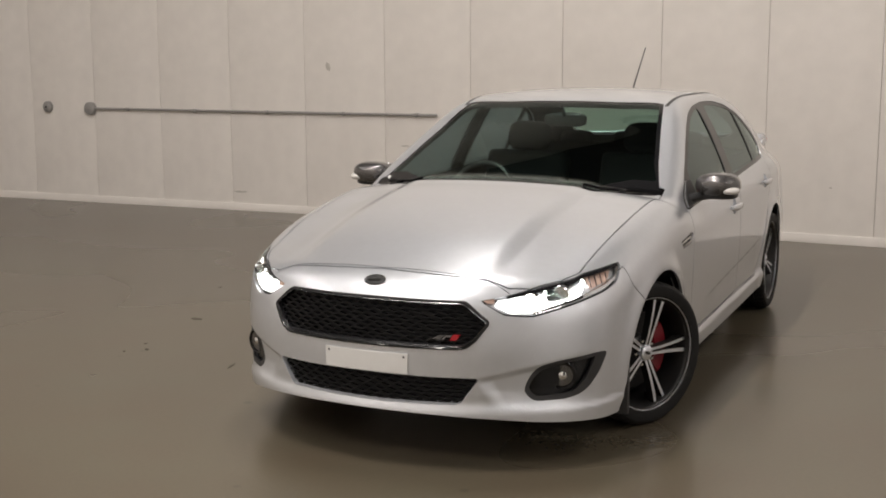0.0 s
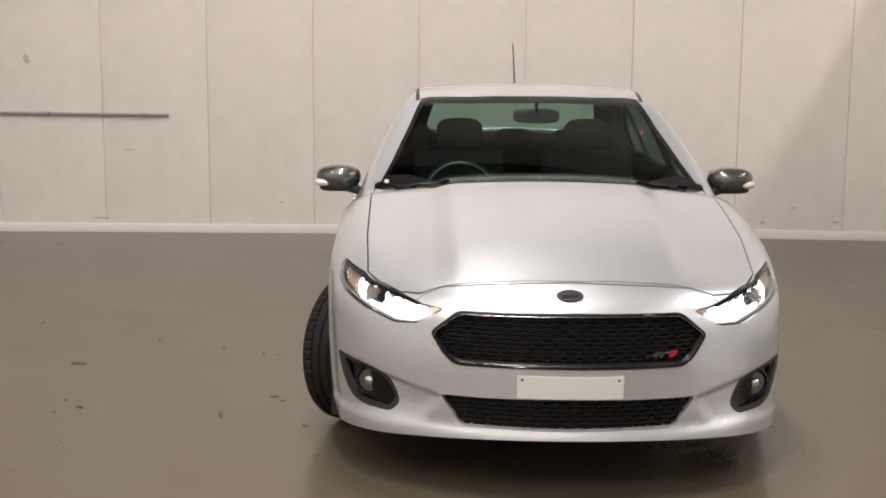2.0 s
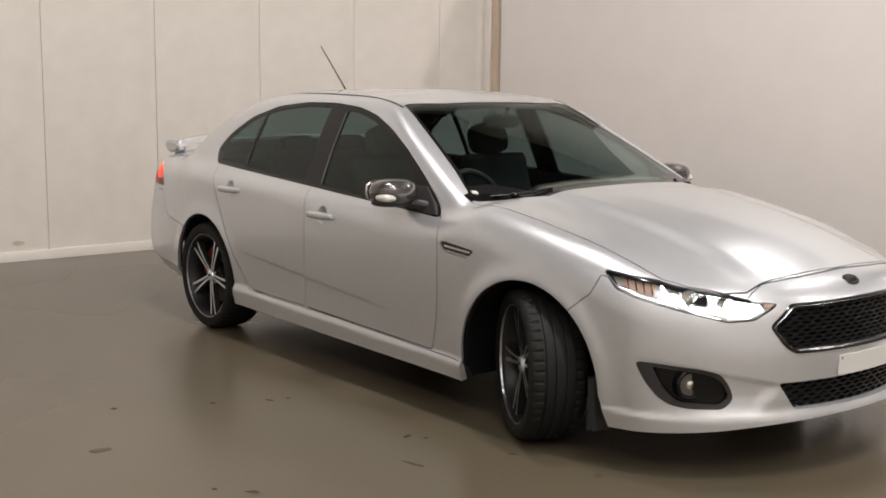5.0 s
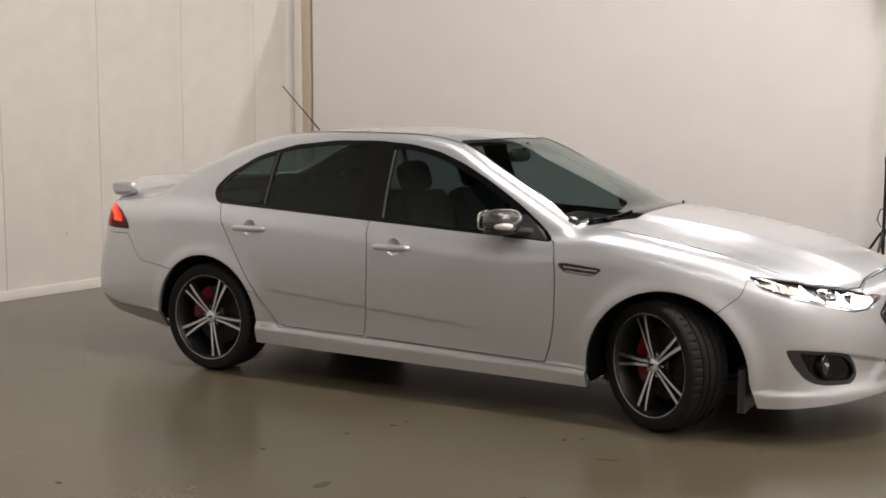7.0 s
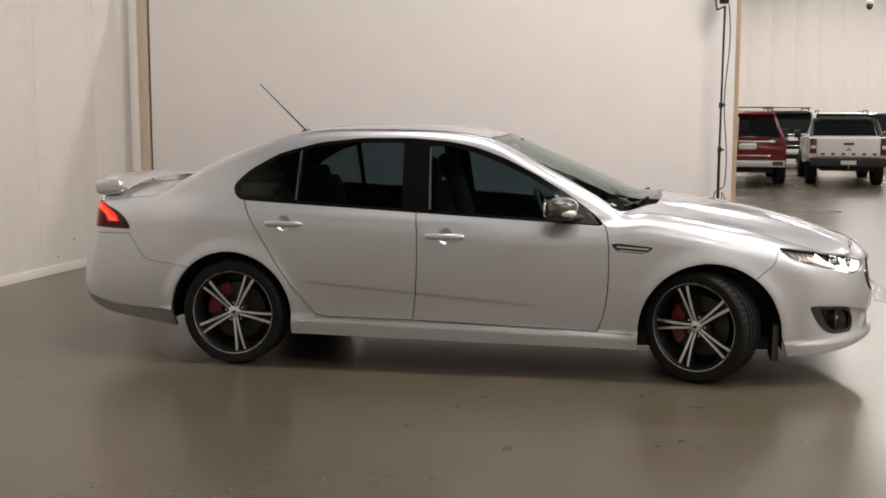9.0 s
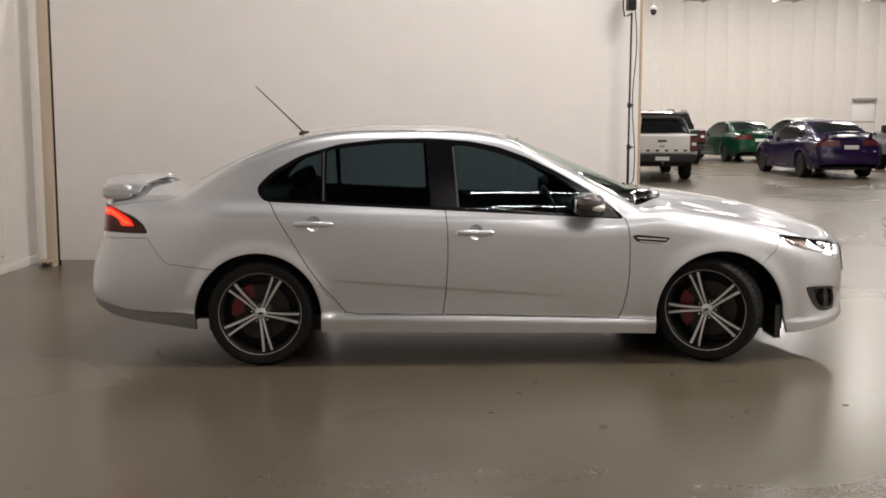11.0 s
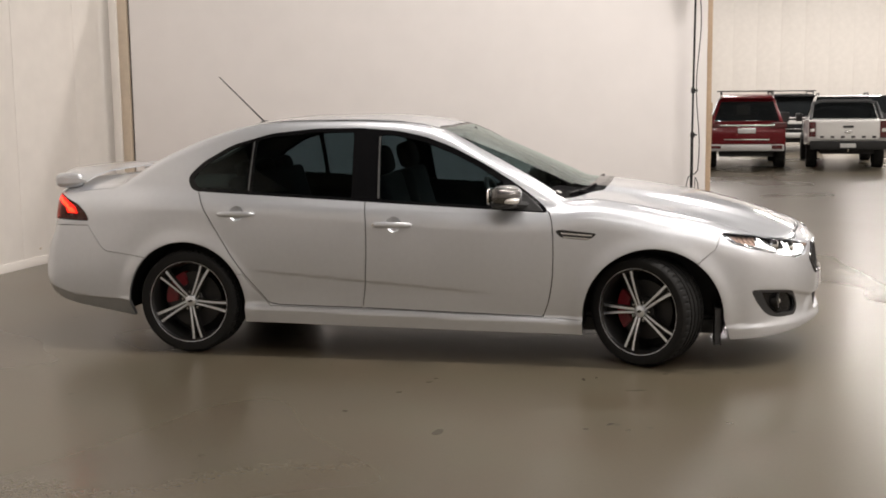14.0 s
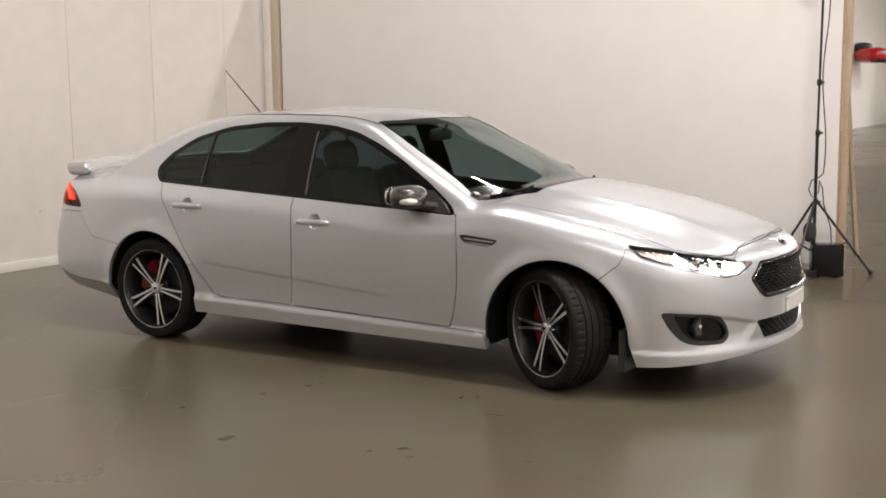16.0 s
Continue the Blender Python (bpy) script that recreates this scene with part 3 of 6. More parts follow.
BUMPER_FRONT = [(0.99, 0.778), (0.93, 0.70), (0.80, 0.618), (0.70, 0.55), (0.70, 0.0), (3.2, 0.0), (3.2, 0.82), (2.3465, 0.7875), (2.20, 0.783), (2.02, 0.775), (1.86, 0.762), (1.80, 0.735), (1.765, 0.712), (1.30, 0.72)]
FOG = rounded([(1.268, 0.448), (1.33, 0.367), (1.40, 0.322), (1.45, 0.312), (1.645, 0.309), (1.690, 0.343), (1.660, 0.385), (1.605, 0.419), (1.50, 0.435)], 0.024)
FOG_OUT = rounded([(1.176, 0.463), (1.235, 0.385), (1.31, 0.325), (1.375, 0.301), (1.47, 0.290), (1.66, 0.291), (1.716, 0.330), (1.685, 0.388), (1.63, 0.434), (1.53, 0.449), (1.26, 0.464)], 0.028)
GRILLE = rounded([(-1, 0.702), (0.40, 0.692), (0.497, 0.612), (0.445, 0.535), (0.405, 0.506), (-1, 0.504)])
LOWER_GRILLE = rounded([(-1, 0.404), (0.463, 0.391), (0.385, 0.280), (-1, 0.268)])
HOOD = [(-0.0, -1.0), (1.205, -1.0), (1.205, 0.25), (1.192, 0.42), (1.170, 0.50), (1.105, 0.58), (1.045, 0.67), (0.985, 0.75), (0.950, 0.786), (1.15, 0.788), (1.42, 0.778), (1.75, 0.766), (1.95, 0.75), (2.06, 0.743),
        (2.15, 0.70), (2.26, 0.612), (2.306, 0.535), (2.308, 0.45), (2.335, 0.25), (2.3465, 0.0), (2.3465, -1.0)][1:]
WINDSCREEN = [(0.205, -1.0), (0.205, 0.0), (0.195, 0.33), (0.155, 0.53), (0.165, 0.578), (0.45, 0.640), (0.75, 0.712), (0.925, 0.765), (0.965, 0.64), (1.05, 0.535), (1.13, 0.47), (1.17, 0.25), (1.175, 0.0), (1.175, -1.0)]
SCREEN_GLASS = [(x - 0.045 if x > 0.92 and y > -0.9 else (1.13 if x > 0.92 else x), y) for x, y in WINDSCREEN]
COWL = [(0.90, -1.0), (0.90, 0.70), (0.905, 0.790), (0.950, 0.788), (0.985, 0.752), (1.045, 0.672), (1.105, 0.582), (1.170, 0.502), (1.192, 0.422), (1.205, 0.25), (1.205, -1.0)]
REAR_GLASS = rounded([(-1.20, -1.0), (-1.20, 0.45), (-1.25, 0.535), (-1.70, 0.60), (-1.80, 0.55), (-1.83, 0.3), (-1.83, -1.0)], 0.06)
TRUNK = [(-1.86, -1.0), (-1.86, 0.40), (-1.84, 0.62), (-1.95, 0.735), (-2.2, 0.725), (-2.6, 0.70), (-2.6, -1.0)]
ROOF_STRIP = [(0.20, 0.590), (0.19, 0.612), (-0.3, 0.622), (-1.15, 0.602), (-1.15, 0.588), (-0.3, 0.606)]
ARCHES = ((-1.413, 0.314, 0.395), (1.482, 0.300, 0.407))


def arch_field(p):
    d = np.full(len(p), 1.0)
    for cx, cz, r in ARCHES:
        d = np.minimum(d, np.where((p[:, 1] > 0.5), np.hypot(p[:, 0] - cx, p[:, 2] - cz) - r, 1.0))
    # straight sides of the openings below the axle
    for cx, cz, r in ARCHES:
        d = np.minimum(d, np.where((p[:, 1] > 0.5) & (p[:, 2] < cz), np.abs(p[:, 0] - cx) - r - (0.30 if cx > 0 else 0.0) * (p[:, 0] > cx) * (cz - p[:, 2]), 1.0))
    return d


def bottom_field(p):
    return p[:, 2] - curve_at(BOTTOM, p[:, 0])


# region order: the first that holds a face takes it
REGIONS = [("front_glass", side_field(GLASS_F, 0.5), 0), ("rear_glass", side_field(GLASS_R, 0.5), 0), ("quarter_glass", side_field(GLASS_Q, 0.5), 0),
           ("window_surround", side_field(DLO, 0.5), 0), ("windscreen", lambda p: top_field(SCREEN_GLASS, 0.9)(p) + 0.022, 0), ("frit", top_field(WINDSCREEN, 0.9), 0), ("cowl", top_field(COWL, 0.9), 0),
           ("rear_screen", top_field(REAR_GLASS, 0.9), 0), ("headlight", corner_field(HEADLIGHT), GAP * 1.2), ("fog", corner_field(FOG), 0), ("fog_bezel", corner_field(FOG_OUT), 0),
           ("grille", front_field(GRILLE), 0), ("lower_grille", front_field(LOWER_GRILLE), 0), ("tail_light", side_field(TAIL, 0.3), GAP), ("vent", side_field(VENT), 0), ("cup_r", side_field(CUP_R), 0), ("cup_f", side_field(CUP_F), 0), ("roof_strip", top_field(ROOF_STRIP, 1.2), 0),
           ("hood", top_field(HOOD), GAP), ("front_door", side_field(DOOR_F), GAP), ("rear_door", side_field(DOOR_R), GAP), ("sill", side_field(SILL), GAP * 0.6),
           ("front_bumper", corner_field(BUMPER_FRONT, 1.5), GAP * 0.7), ("rear_bumper", side_field(BUMPER_REAR, -1), GAP * 0.7), ("boot_lid", top_field(TRUNK, 0.95), GAP)]


def body_regions():
    """Cuts the half body along every outline; gives the faces of each region as lists of corners."""
    b = grid_mesh(body_grid(300, 120, 210))
    for f in (bottom_field, arch_field):
        cut(b, f)
        gone = f(centres(b)) < 0
        bmesh.ops.delete(b, geom=[x for x, g in zip(b.faces[:], gone) if g], context="FACES")
    # edges along the crease of the doors, laid back onto the surface
    for d in (0.0, 0.008, 0.03):
        cut(b, lambda p: np.where((p[:, 1] > 0.5) & (np.abs(p[:, 0] + 0.18) < 0.85), p[:, 2] - (0.468 - 0.074 * p[:, 0] - d), 1.0))
    near = [v for v in b.verts if v.co.y > 0.5 and abs(v.co.x + 0.18) < 0.85 and -0.04 < v.co.z - (0.468 - 0.074 * v.co.x) < 0.01]
    q = np.array([v.co[:] for v in near])
    lo, hi = np.full(len(q), 0.5), np.full(len(q), 1.2)
    for _ in range(24):
        mid = (lo + hi) / 2
        inside = body_field(np.stack([q[:, 0], mid, q[:, 2]], -1)) < 0
        lo, hi = np.where(inside, mid, lo), np.where(inside, hi, mid)
    for v, y in zip(near, lo):
        v.co.y = y
    for _, f, gap in REGIONS:
        if gap:
            cut(b, lambda p: f(p) - gap)
            cut(b, lambda p: f(p) + gap)
        else:
            cut(b, f)
    c = centres(b)
    out, taken = {}, np.zeros(len(c), bool)
    faces = [[tuple(v.co) for v in f.verts] for f in b.faces]
    for name, f, gap in REGIONS:
        d = f(c)
        mine = (d < -gap) & ~taken
        seam = (np.abs(d) <= gap) & ~taken if gap else np.zeros(len(c), bool)
        out[name] = [faces[i] for i in np.flatnonzero(mine)]
        out.setdefault("seam", []).extend(faces[i] for i in np.flatnonzero(seam))
        taken |= mine | seam
    rest = ~taken
    out["roof"] = [faces[i] for i in np.flatnonzero(rest & (c[:, 0] > -1.24) & (c[:, 0] < 0.4) & (c[:, 2] > 1.25) & (c[:, 1] < 0.9))]
    ahead = rest & (c[:, 0] > 0.78) & ~((c[:, 0] > -1.24) & (c[:, 0] < 0.4) & (c[:, 2] > 1.25))
    out["front_wing"] = [faces[i] for i in np.flatnonzero(ahead)]
    used = (rest & (c[:, 0] > -1.24) & (c[:, 0] < 0.4) & (c[:, 2] > 1.25)) | ahead
    out["rear_quarter"] = [faces[i] for i in np.flatnonzero(rest & ~used)]
    b.free()
    return out


def tinted(name, tint, rough=0.0):
    """Thin tinted glass: what passes through is coloured, the gloss grows towards grazing."""
    m = bpy.data.materials.new(name)
    m.use_nodes = True
    n, l = m.node_tree.nodes, m.node_tree.links
    n.remove(n["Principled BSDF"])
    t, g, f, mix = n.new("ShaderNodeBsdfTransparent"), n.new("ShaderNodeBsdfGlossy"), n.new("ShaderNodeLayerWeight"), n.new("ShaderNodeMixShader")
    t.inputs["Color"].default_value = (*tint, 1)
    g.inputs["Roughness"].default_value = rough
    g.inputs["Color"].default_value = (0.84, 0.94, 0.91, 1)
    f.inputs["Blend"].default_value = 0.5
    curve, gloss = n.new("ShaderNodeMath"), n.new("ShaderNodeMapRange")
    curve.operation, curve.inputs[1].default_value = "POWER", 5.0
    gloss.inputs["To Min"].default_value, gloss.inputs["To Max"].default_value = 0.04, 1.0
    l.new(f.outputs["Facing"], curve.inputs[0]), l.new(curve.outputs[0], gloss.inputs["Value"])
    l.new(gloss.outputs[0], mix.inputs[0]), l.new(t.outputs[0], mix.inputs[1]), l.new(g.outputs[0], mix.inputs[2])
    l.new(mix.outputs[0], n["Material Output"].inputs["Surface"])
    return m


TINT_SIDE = tinted("privacy_glass", (0.215, 0.265, 0.285))
TINT_FRONT = tinted("windscreen_glass", (0.60, 0.715, 0.67))
TINT_REAR = tinted("rear_screen_glass", (0.40, 0.53, 0.47))
CLEAR = tinted("clear_lens", (0.93, 0.94, 0.95))
RED_LENS = tinted("red_lens", (0.80, 0.13, 0.09))
CHROME = material("chrome", (0.75, 0.75, 0.75), 0.12, 1.0, 0.02)
DARK_CHROME = material("dark_chrome", (0.20, 0.20, 0.205), 0.26, 1.0, 0.04)
MACHINED = material("machined_alloy", (0.80, 0.84, 0.90), 0.30, 1.0, 0.05, 30)
DARK_ALLOY = material("dark_grey_alloy", (0.018, 0.0175, 0.0175), 0.38, 0.3, 0.08, 12)
DISC = material("brake_disc_iron", (0.034, 0.033, 0.033), 0.45, 0.6, 0.1, 30)
CALIPER = material("red_caliper_paint", (0.17, 0.005, 0.012), 0.34, 0, 0.05, 10, coat=0.3)
CARBON = material("grey_mirror_cap", (0.095, 0.09, 0.088), 0.27, 0.6, 0.06, 12, coat=1.0)
CABIN = material("dark_cabin_trim", (0.014, 0.0145, 0.015), 0.7, 0, 0.2, 12, bump=0.2, bump_scale=90)
SEAT = material("charcoal_seat_cloth", (0.017, 0.018, 0.019), 0.85, 0, 0.25, 20, bump=0.25, bump_scale=200)
HEADLAMP_ON = glowing("lit_headlamp", (1.0, 0.97, 0.93), 18)
# emission that stands in for the glare around the lit headlight
GLARE_ON = glowing("headlamp_glare", (1.0, 0.98, 0.95), 3)
DRL_ON = glowing("lit_daylight_strip", (1.0, 0.98, 0.95), 7)
TAIL_ON = glowing("lit_tail_lamp", (1.0, 0.06, 0.03), 2.0, (0.5, 0.02, 0.02))
AMBER = material("amber_reflector", (0.60, 0.42, 0.34), 0.22, 0.35)
SURROUND = material("black_window_trim", (0.005, 0.005, 0.0055), 0.16, 0, 0.05, spec=0.28)
GLOSS_BLACK = material("gloss_black", (0.012, 0.012, 0.013), 0.08, 0, 0.03, spec=0.4)
MESH_BLACK = material("matt_black_mesh", (0.007, 0.007, 0.008), 0.4, spec=0.22)
PLATE_WHITE = material("white_plate", (0.62, 0.615, 0.60), 0.45, 0, 0.03, 6)
RED_MARK = material("red_badge", (0.30, 0.010, 0.016), 0.3)

sedan = thing("sedan", "silver four-door sports sedan with lit headlights and turned front wheels", "car", pose(2.46, 0, 0, 0, 0, -0.35) @ pose(-2.46, 0, 0))
REG = body_regions()
for side in ("", "y"):
    panel("front_door", REG["front_door"], SILVER, sedan, mirror=side)
    panel("rear_door", REG["rear_door"], SILVER, sedan, mirror=side)
    panel("front_wing", REG["front_wing"], SILVER, sedan, mirror=side)
    panel("rear_quarter", REG["rear_quarter"], SILVER, sedan, mirror=side)
    panel("sill_skirt", REG["sill"], SILVER, sedan, mirror=side, rim=0.03)
    panel("window_surround", REG["window_surround"], SURROUND, sedan, mirror=side, lift=-0.003, label="gloss black window surround")
    for g in ("front_glass", "rear_glass", "quarter_glass"):
        panel("side_window", REG[g], TINT_SIDE, sedan, mirror=side, lift=-0.005, rim=0, label="dark tinted side window")
panel("hood", REG["hood"], SILVER, sedan, mirror="both", label="silver bonnet with a raised centre")
panel("roof_panel", REG["roof"], SILVER, sedan, mirror="both", rim=0)
panel("boot_lid", REG["boot_lid"], SILVER, sedan, mirror="both")
panel("windscreen", REG["windscreen"], TINT_FRONT, sedan, mirror="both", lift=-0.003, rim=0, label="tinted windscreen")
panel("windscreen_band", REG["frit"], GLOSS_BLACK, sedan, mirror="both", lift=-0.003, rim=0, label="black band round the windscreen")
panel("rear_screen", REG["rear_screen"], TINT_REAR, sedan, mirror="both", lift=-0.003, rim=0)
panel("cowl_panel", REG["cowl"], SURROUND, sedan, mirror="both", lift=-0.004, rim=0.0)
panel("rear_bumper", REG["rear_bumper"], SILVER, sedan, mirror="both", rim=0.02)
bumper = panel("front_bumper", REG["front_bumper"], SILVER, sedan, mirror="both", rim=0.022, rim_mat=SILVER)

# ---- dark inner shell: lining, pocket floors and seam backing ----


def inner_shell():
    b = grid_mesh(body_grid(150, 40, 96, 0.032))
    holes = [arch_field, lambda p: p[:, 2] - curve_at(BOTTOM, p[:, 0]) - 0.012, lambda p: side_field(DLO, 0.5)(p) + 0.012,
             lambda p: top_field(WINDSCREEN, 0.85)(p) + 0.006, lambda p: top_field(REAR_GLASS, 0.85)(p) + 0.01]
    for f in holes:
        cut(b, f)
        d = f(centres(b))
        bmesh.ops.delete(b, geom=[x for x, g in zip(b.faces[:], d) if g < 0], context="FACES")
    faces = [[tuple(v.co) for v in f.verts] for f in b.faces]
    b.free()
    return faces


panel("inner_shell", inner_shell(), CABIN, sedan, mirror="both", rim=0, label="dark inner lining")
b = bmesh.new()
for x0, x1, w in ((-2.0, -1.80, 0.56), (-1.80, -1.0, 0.56), (-1.0, 1.06, 0.86), (1.06, 1.87, 0.56), (1.87, 2.28, 0.50)):
    box(x0, -w, 0.235, x1, w, 0.255, 0.004, b)
part("underbody", b, SATIN_BLACK, sedan)
part("front_subframe", box(1.02, -0.56, 0.140, 1.90, 0.56, 0.232, 0.02), SATIN_BLACK, sedan)
part("rear_subframe", box(-1.78, -0.56, 0.15, -1.05, 0.56, 0.232, 0.02), SATIN_BLACK, sedan)


def arch_liner(cx, cz, r, s):
    b = bmesh.new()
    n = 28
    ring = []
    for k in range(n + 1):
        a = math.pi * k / n
        x, z = cx + (r + 0.006) * math.cos(a), cz + (r + 0.006) * math.sin(a)
        w = float(curve_at(PLAN, np.array([x]))[0]) - 0.03
        ring.append([b.verts.new((x, s * y, z)) for y in (0.52, w)])
    lo = [[b.verts.new((cx + (r + 0.006) * q, s * y, 0.20 if cx > 0 else 0.27)) for y in (0.52, 0.86)] for q in (1, -1)]
    ring = [lo[0]] + ring + [lo[1]]
    for p, q in zip(ring, ring[1:]):
        b.faces.new((p[0], p[1], q[1], q[0]) if s > 0 else (p[1], p[0], q[0], q[1]))
    b.faces.new([p[0] for p in ring])
    return b


for cx, cz, r in ARCHES:
    for s in (1, -1):
        part("arch_liner", arch_liner(cx, cz, r, s), MESH_BLACK, sedan, smooth=60)
for s in (1, -1):
    part("mud_flap", box(1.838, s * 0.66, 0.148, 1.872, s * 0.900, 0.36, 0.006), SATIN_BLACK, sedan)

# ---- wheels ----


def tyre_mesh():
    """A low-profile tyre: rounded shoulders, four grooves round the tread and cross cuts on the outer ribs."""
    b = bmesh.new()
    prof = [(0.252, -0.108), (0.262, -0.118), (0.285, -0.124), (0.305, -0.121), (0.316, -0.112), (0.3225, -0.100), (0.325, -0.088)]
    for g in (-0.062, -0.022, 0.022, 0.062):
        prof += [(0.3265, g - 0.0065), (0.3195, g - 0.0045), (0.3195, g + 0.0045), (0.3265, g + 0.0065)]
    prof += [(0.325, 0.088), (0.3225, 0.100), (0.316, 0.112), (0.305, 0.121), (0.285, 0.124), (0.262, 0.118), (0.252, 0.108)]
    n = 240
    rings = []
    for r, o in prof:
        edge = 0.0665 < abs(o) < 0.105 and r > 0.32
        rings.append([b.verts.new(((r - (0.006 if edge and k % 5 == 0 else 0)) * math.cos(a), o, (r - (0.006 if edge and k % 5 == 0 else 0)) * math.sin(a)))
                      for k, a in ((k, 2 * math.pi * k / n) for k in range(n))])
    for p, q in zip(rings, rings[1:]):
        for k in range(n):
            b.faces.new((p[k], p[(k + 1) % n], q[(k + 1) % n], q[k]))
    bmesh.ops.recalc_face_normals(b, faces=b.faces)
    return b


def prism(outline, y0, y1, bm, bevel=0.0, cap_mat=0, side_mat=1):
    """An upright prism of an (x, z) outline between two y; the +y cap gets cap_mat."""
    n = len(outline)
    lo = [bm.verts.new((x, y0, z)) for x, z in outline]
    hi = [bm.verts.new((x, y1, z)) for x, z in outline]
    for k in range(n):
        bm.faces.new((lo[k], lo[(k + 1) % n], hi[(k + 1) % n], hi[k])).material_index = side_mat
    bm.faces.new(lo).material_index = side_mat
    bm.faces.new(hi[::-1]).material_index = cap_mat


def prism_of(outline, y0, y1):
    b = bmesh.new()
    prism(outline, y0, y1, b, side_mat=0)
    bmesh.ops.recalc_face_normals(b, faces=b.faces)
    return b


def spoke_mesh():
    """One twin spoke along +x: two machined arms with a dark slot, outer face towards +y."""
    b = bmesh.new()
    for s, w0, w1 in ((1, 0.0125, 0.018), (-1, 0.0125, 0.015)):
        pts = [(0.030, 0.0095), (0.085, 0.0115), (0.14, 0.0155), (0.20, 0.0215), (0.262, 0.0305)]
        for (r0, o0), (r1, o1) in zip(pts, pts[1:]):
            f0, f1 = (r0 - 0.03) / 0.23, (r1 - 0.03) / 0.23
            a, c = w0 + (w1 - w0) * f0, w0 + (w1 - w0) * f1
            d0, d1 = 0.088 - 0.012 * (1 - f0) ** 2, 0.088 - 0.012 * (1 - f1) ** 2
            lean = -0.010
            quad = [(r0, s * o0 - a / 2 + lean * f0), (r1, s * o1 - c / 2 + lean * f1), (r1, s * o1 + c / 2 + lean * f1), (r0, s * o0 + a / 2 + lean * f0)]
            top = [b.verts.new((x, (d0 if x == r0 else d1), z)) for x, z in quad]
            low = [b.verts.new((x, (d0 if x == r0 else d1) - 0.035, z * 1.0 + (0.004 if z > 0 else -0.004))) for x, z in quad]
            b.faces.new(top[::-1]).material_index = 0
            for k in range(4):
                b.faces.new((top[k], low[k], low[(k + 1) % 4], top[(k + 1) % 4])).material_index = 1
    prism([(0.04, -0.010), (0.105, -0.014), (0.105, 0.010), (0.04, 0.010)], 0.045, 0.068, b, cap_mat=1)
    prism([(0.20, -0.036), (0.262, -0.045), (0.262, 0.026), (0.20, 0.018)], 0.030, 0.052, b, cap_mat=1)
    bmesh.ops.recalc_face_normals(b, faces=b.faces)
    return b


TYRE_ME = mesh_of("tyre", tyre_mesh(), RUBBER, 30)
SPOKE_ME = mesh_of("spoke", spoke_mesh(), [MACHINED, DARK_ALLOY], 25)
BARREL_ME = mesh_of("rim", lathe([(0.256, 0.105), (0.250, 0.098), (0.243, 0.090), (0.232, 0.02), (0.228, -0.09), (0.250, -0.105)], 96, caps=False), DARK_ALLOY, 40)
LIP_ME = mesh_of("rim_lip", lathe([(0.2590, 0.102), (0.2595, 0.109), (0.2575, 0.113), (0.2545, 0.1125), (0.2530, 0.106)], 96, close=True), MACHINED, 40)
HUB_ME = mesh_of("centre_cap", lathe([(0.0, 0.0885), (0.028, 0.0875), (0.034, 0.0845), (0.038, 0.076), (0.039, 0.058), (0.039, 0.02)], 32), MACHINED, 30)
CAP_MARK_ME = mesh_of("cap_mark", prism_of([(0.017 * math.cos(a), 0.0075 * math.sin(a)) for a in np.linspace(0, 2 * math.pi, 21)[:-1]], 0.086, 0.0893), SATIN_BLACK, 30)
NUT_ME = mesh_of("wheel_nut", lathe([(0.0, 0.072), (0.007, 0.072), (0.0095, 0.068), (0.0095, 0.03)], 6), CHROME, 20)
FLANGE_ME = mesh_of("hub_plate", lathe([(0.0, 0.052), (0.066, 0.050), (0.074, 0.044), (0.076, 0.02)], 40), DARK_ALLOY, 30)
DISC_ME = mesh_of("brake_disc", lathe([(0.06, 0.022), (0.075, 0.020), (0.078, 0.012), (0.176, 0.012), (0.178, 0.0), (0.176, -0.014), (0.06, -0.014)], 64), DISC, 30)

# added black backing, stops light showing through the wheel from behind
BACKING_ME = mesh_of("wheel_backing", lathe([(0.05, -0.050), (0.12, -0.056), (0.229, -0.060), (0.229, -0.066), (0.05, -0.066)], 64, caps=False), MESH_BLACK, 40)


def caliper_mesh():
    b = bmesh.new()
    n, r0, r1 = 12, 0.108, 0.188
    o = [(r1 * math.cos(a), r1 * math.sin(a)) for a in np.linspace(-0.70, 0.70, n)] + [(r0 * math.cos(a), r0 * math.sin(a)) for a in np.linspace(0.64, -0.64, n)]
    prism(o, -0.03, 0.040, b, side_mat=0)
    bmesh.ops.recalc_face_normals(b, faces=b.faces)
    bmesh.ops.bevel(b, geom=[e for e in b.edges if e.calc_face_angle(0) > 0.7], offset=0.006, segments=2, affect="EDGES")
    return b


CALIPER_ME = mesh_of("brake_caliper", caliper_mesh(), CALIPER, 40)


def child(name, me, parent, m, label=""):
    ob = new(name, me)
    ob.parent = parent
    ob.matrix_local = m
    return tagged(ob, label)


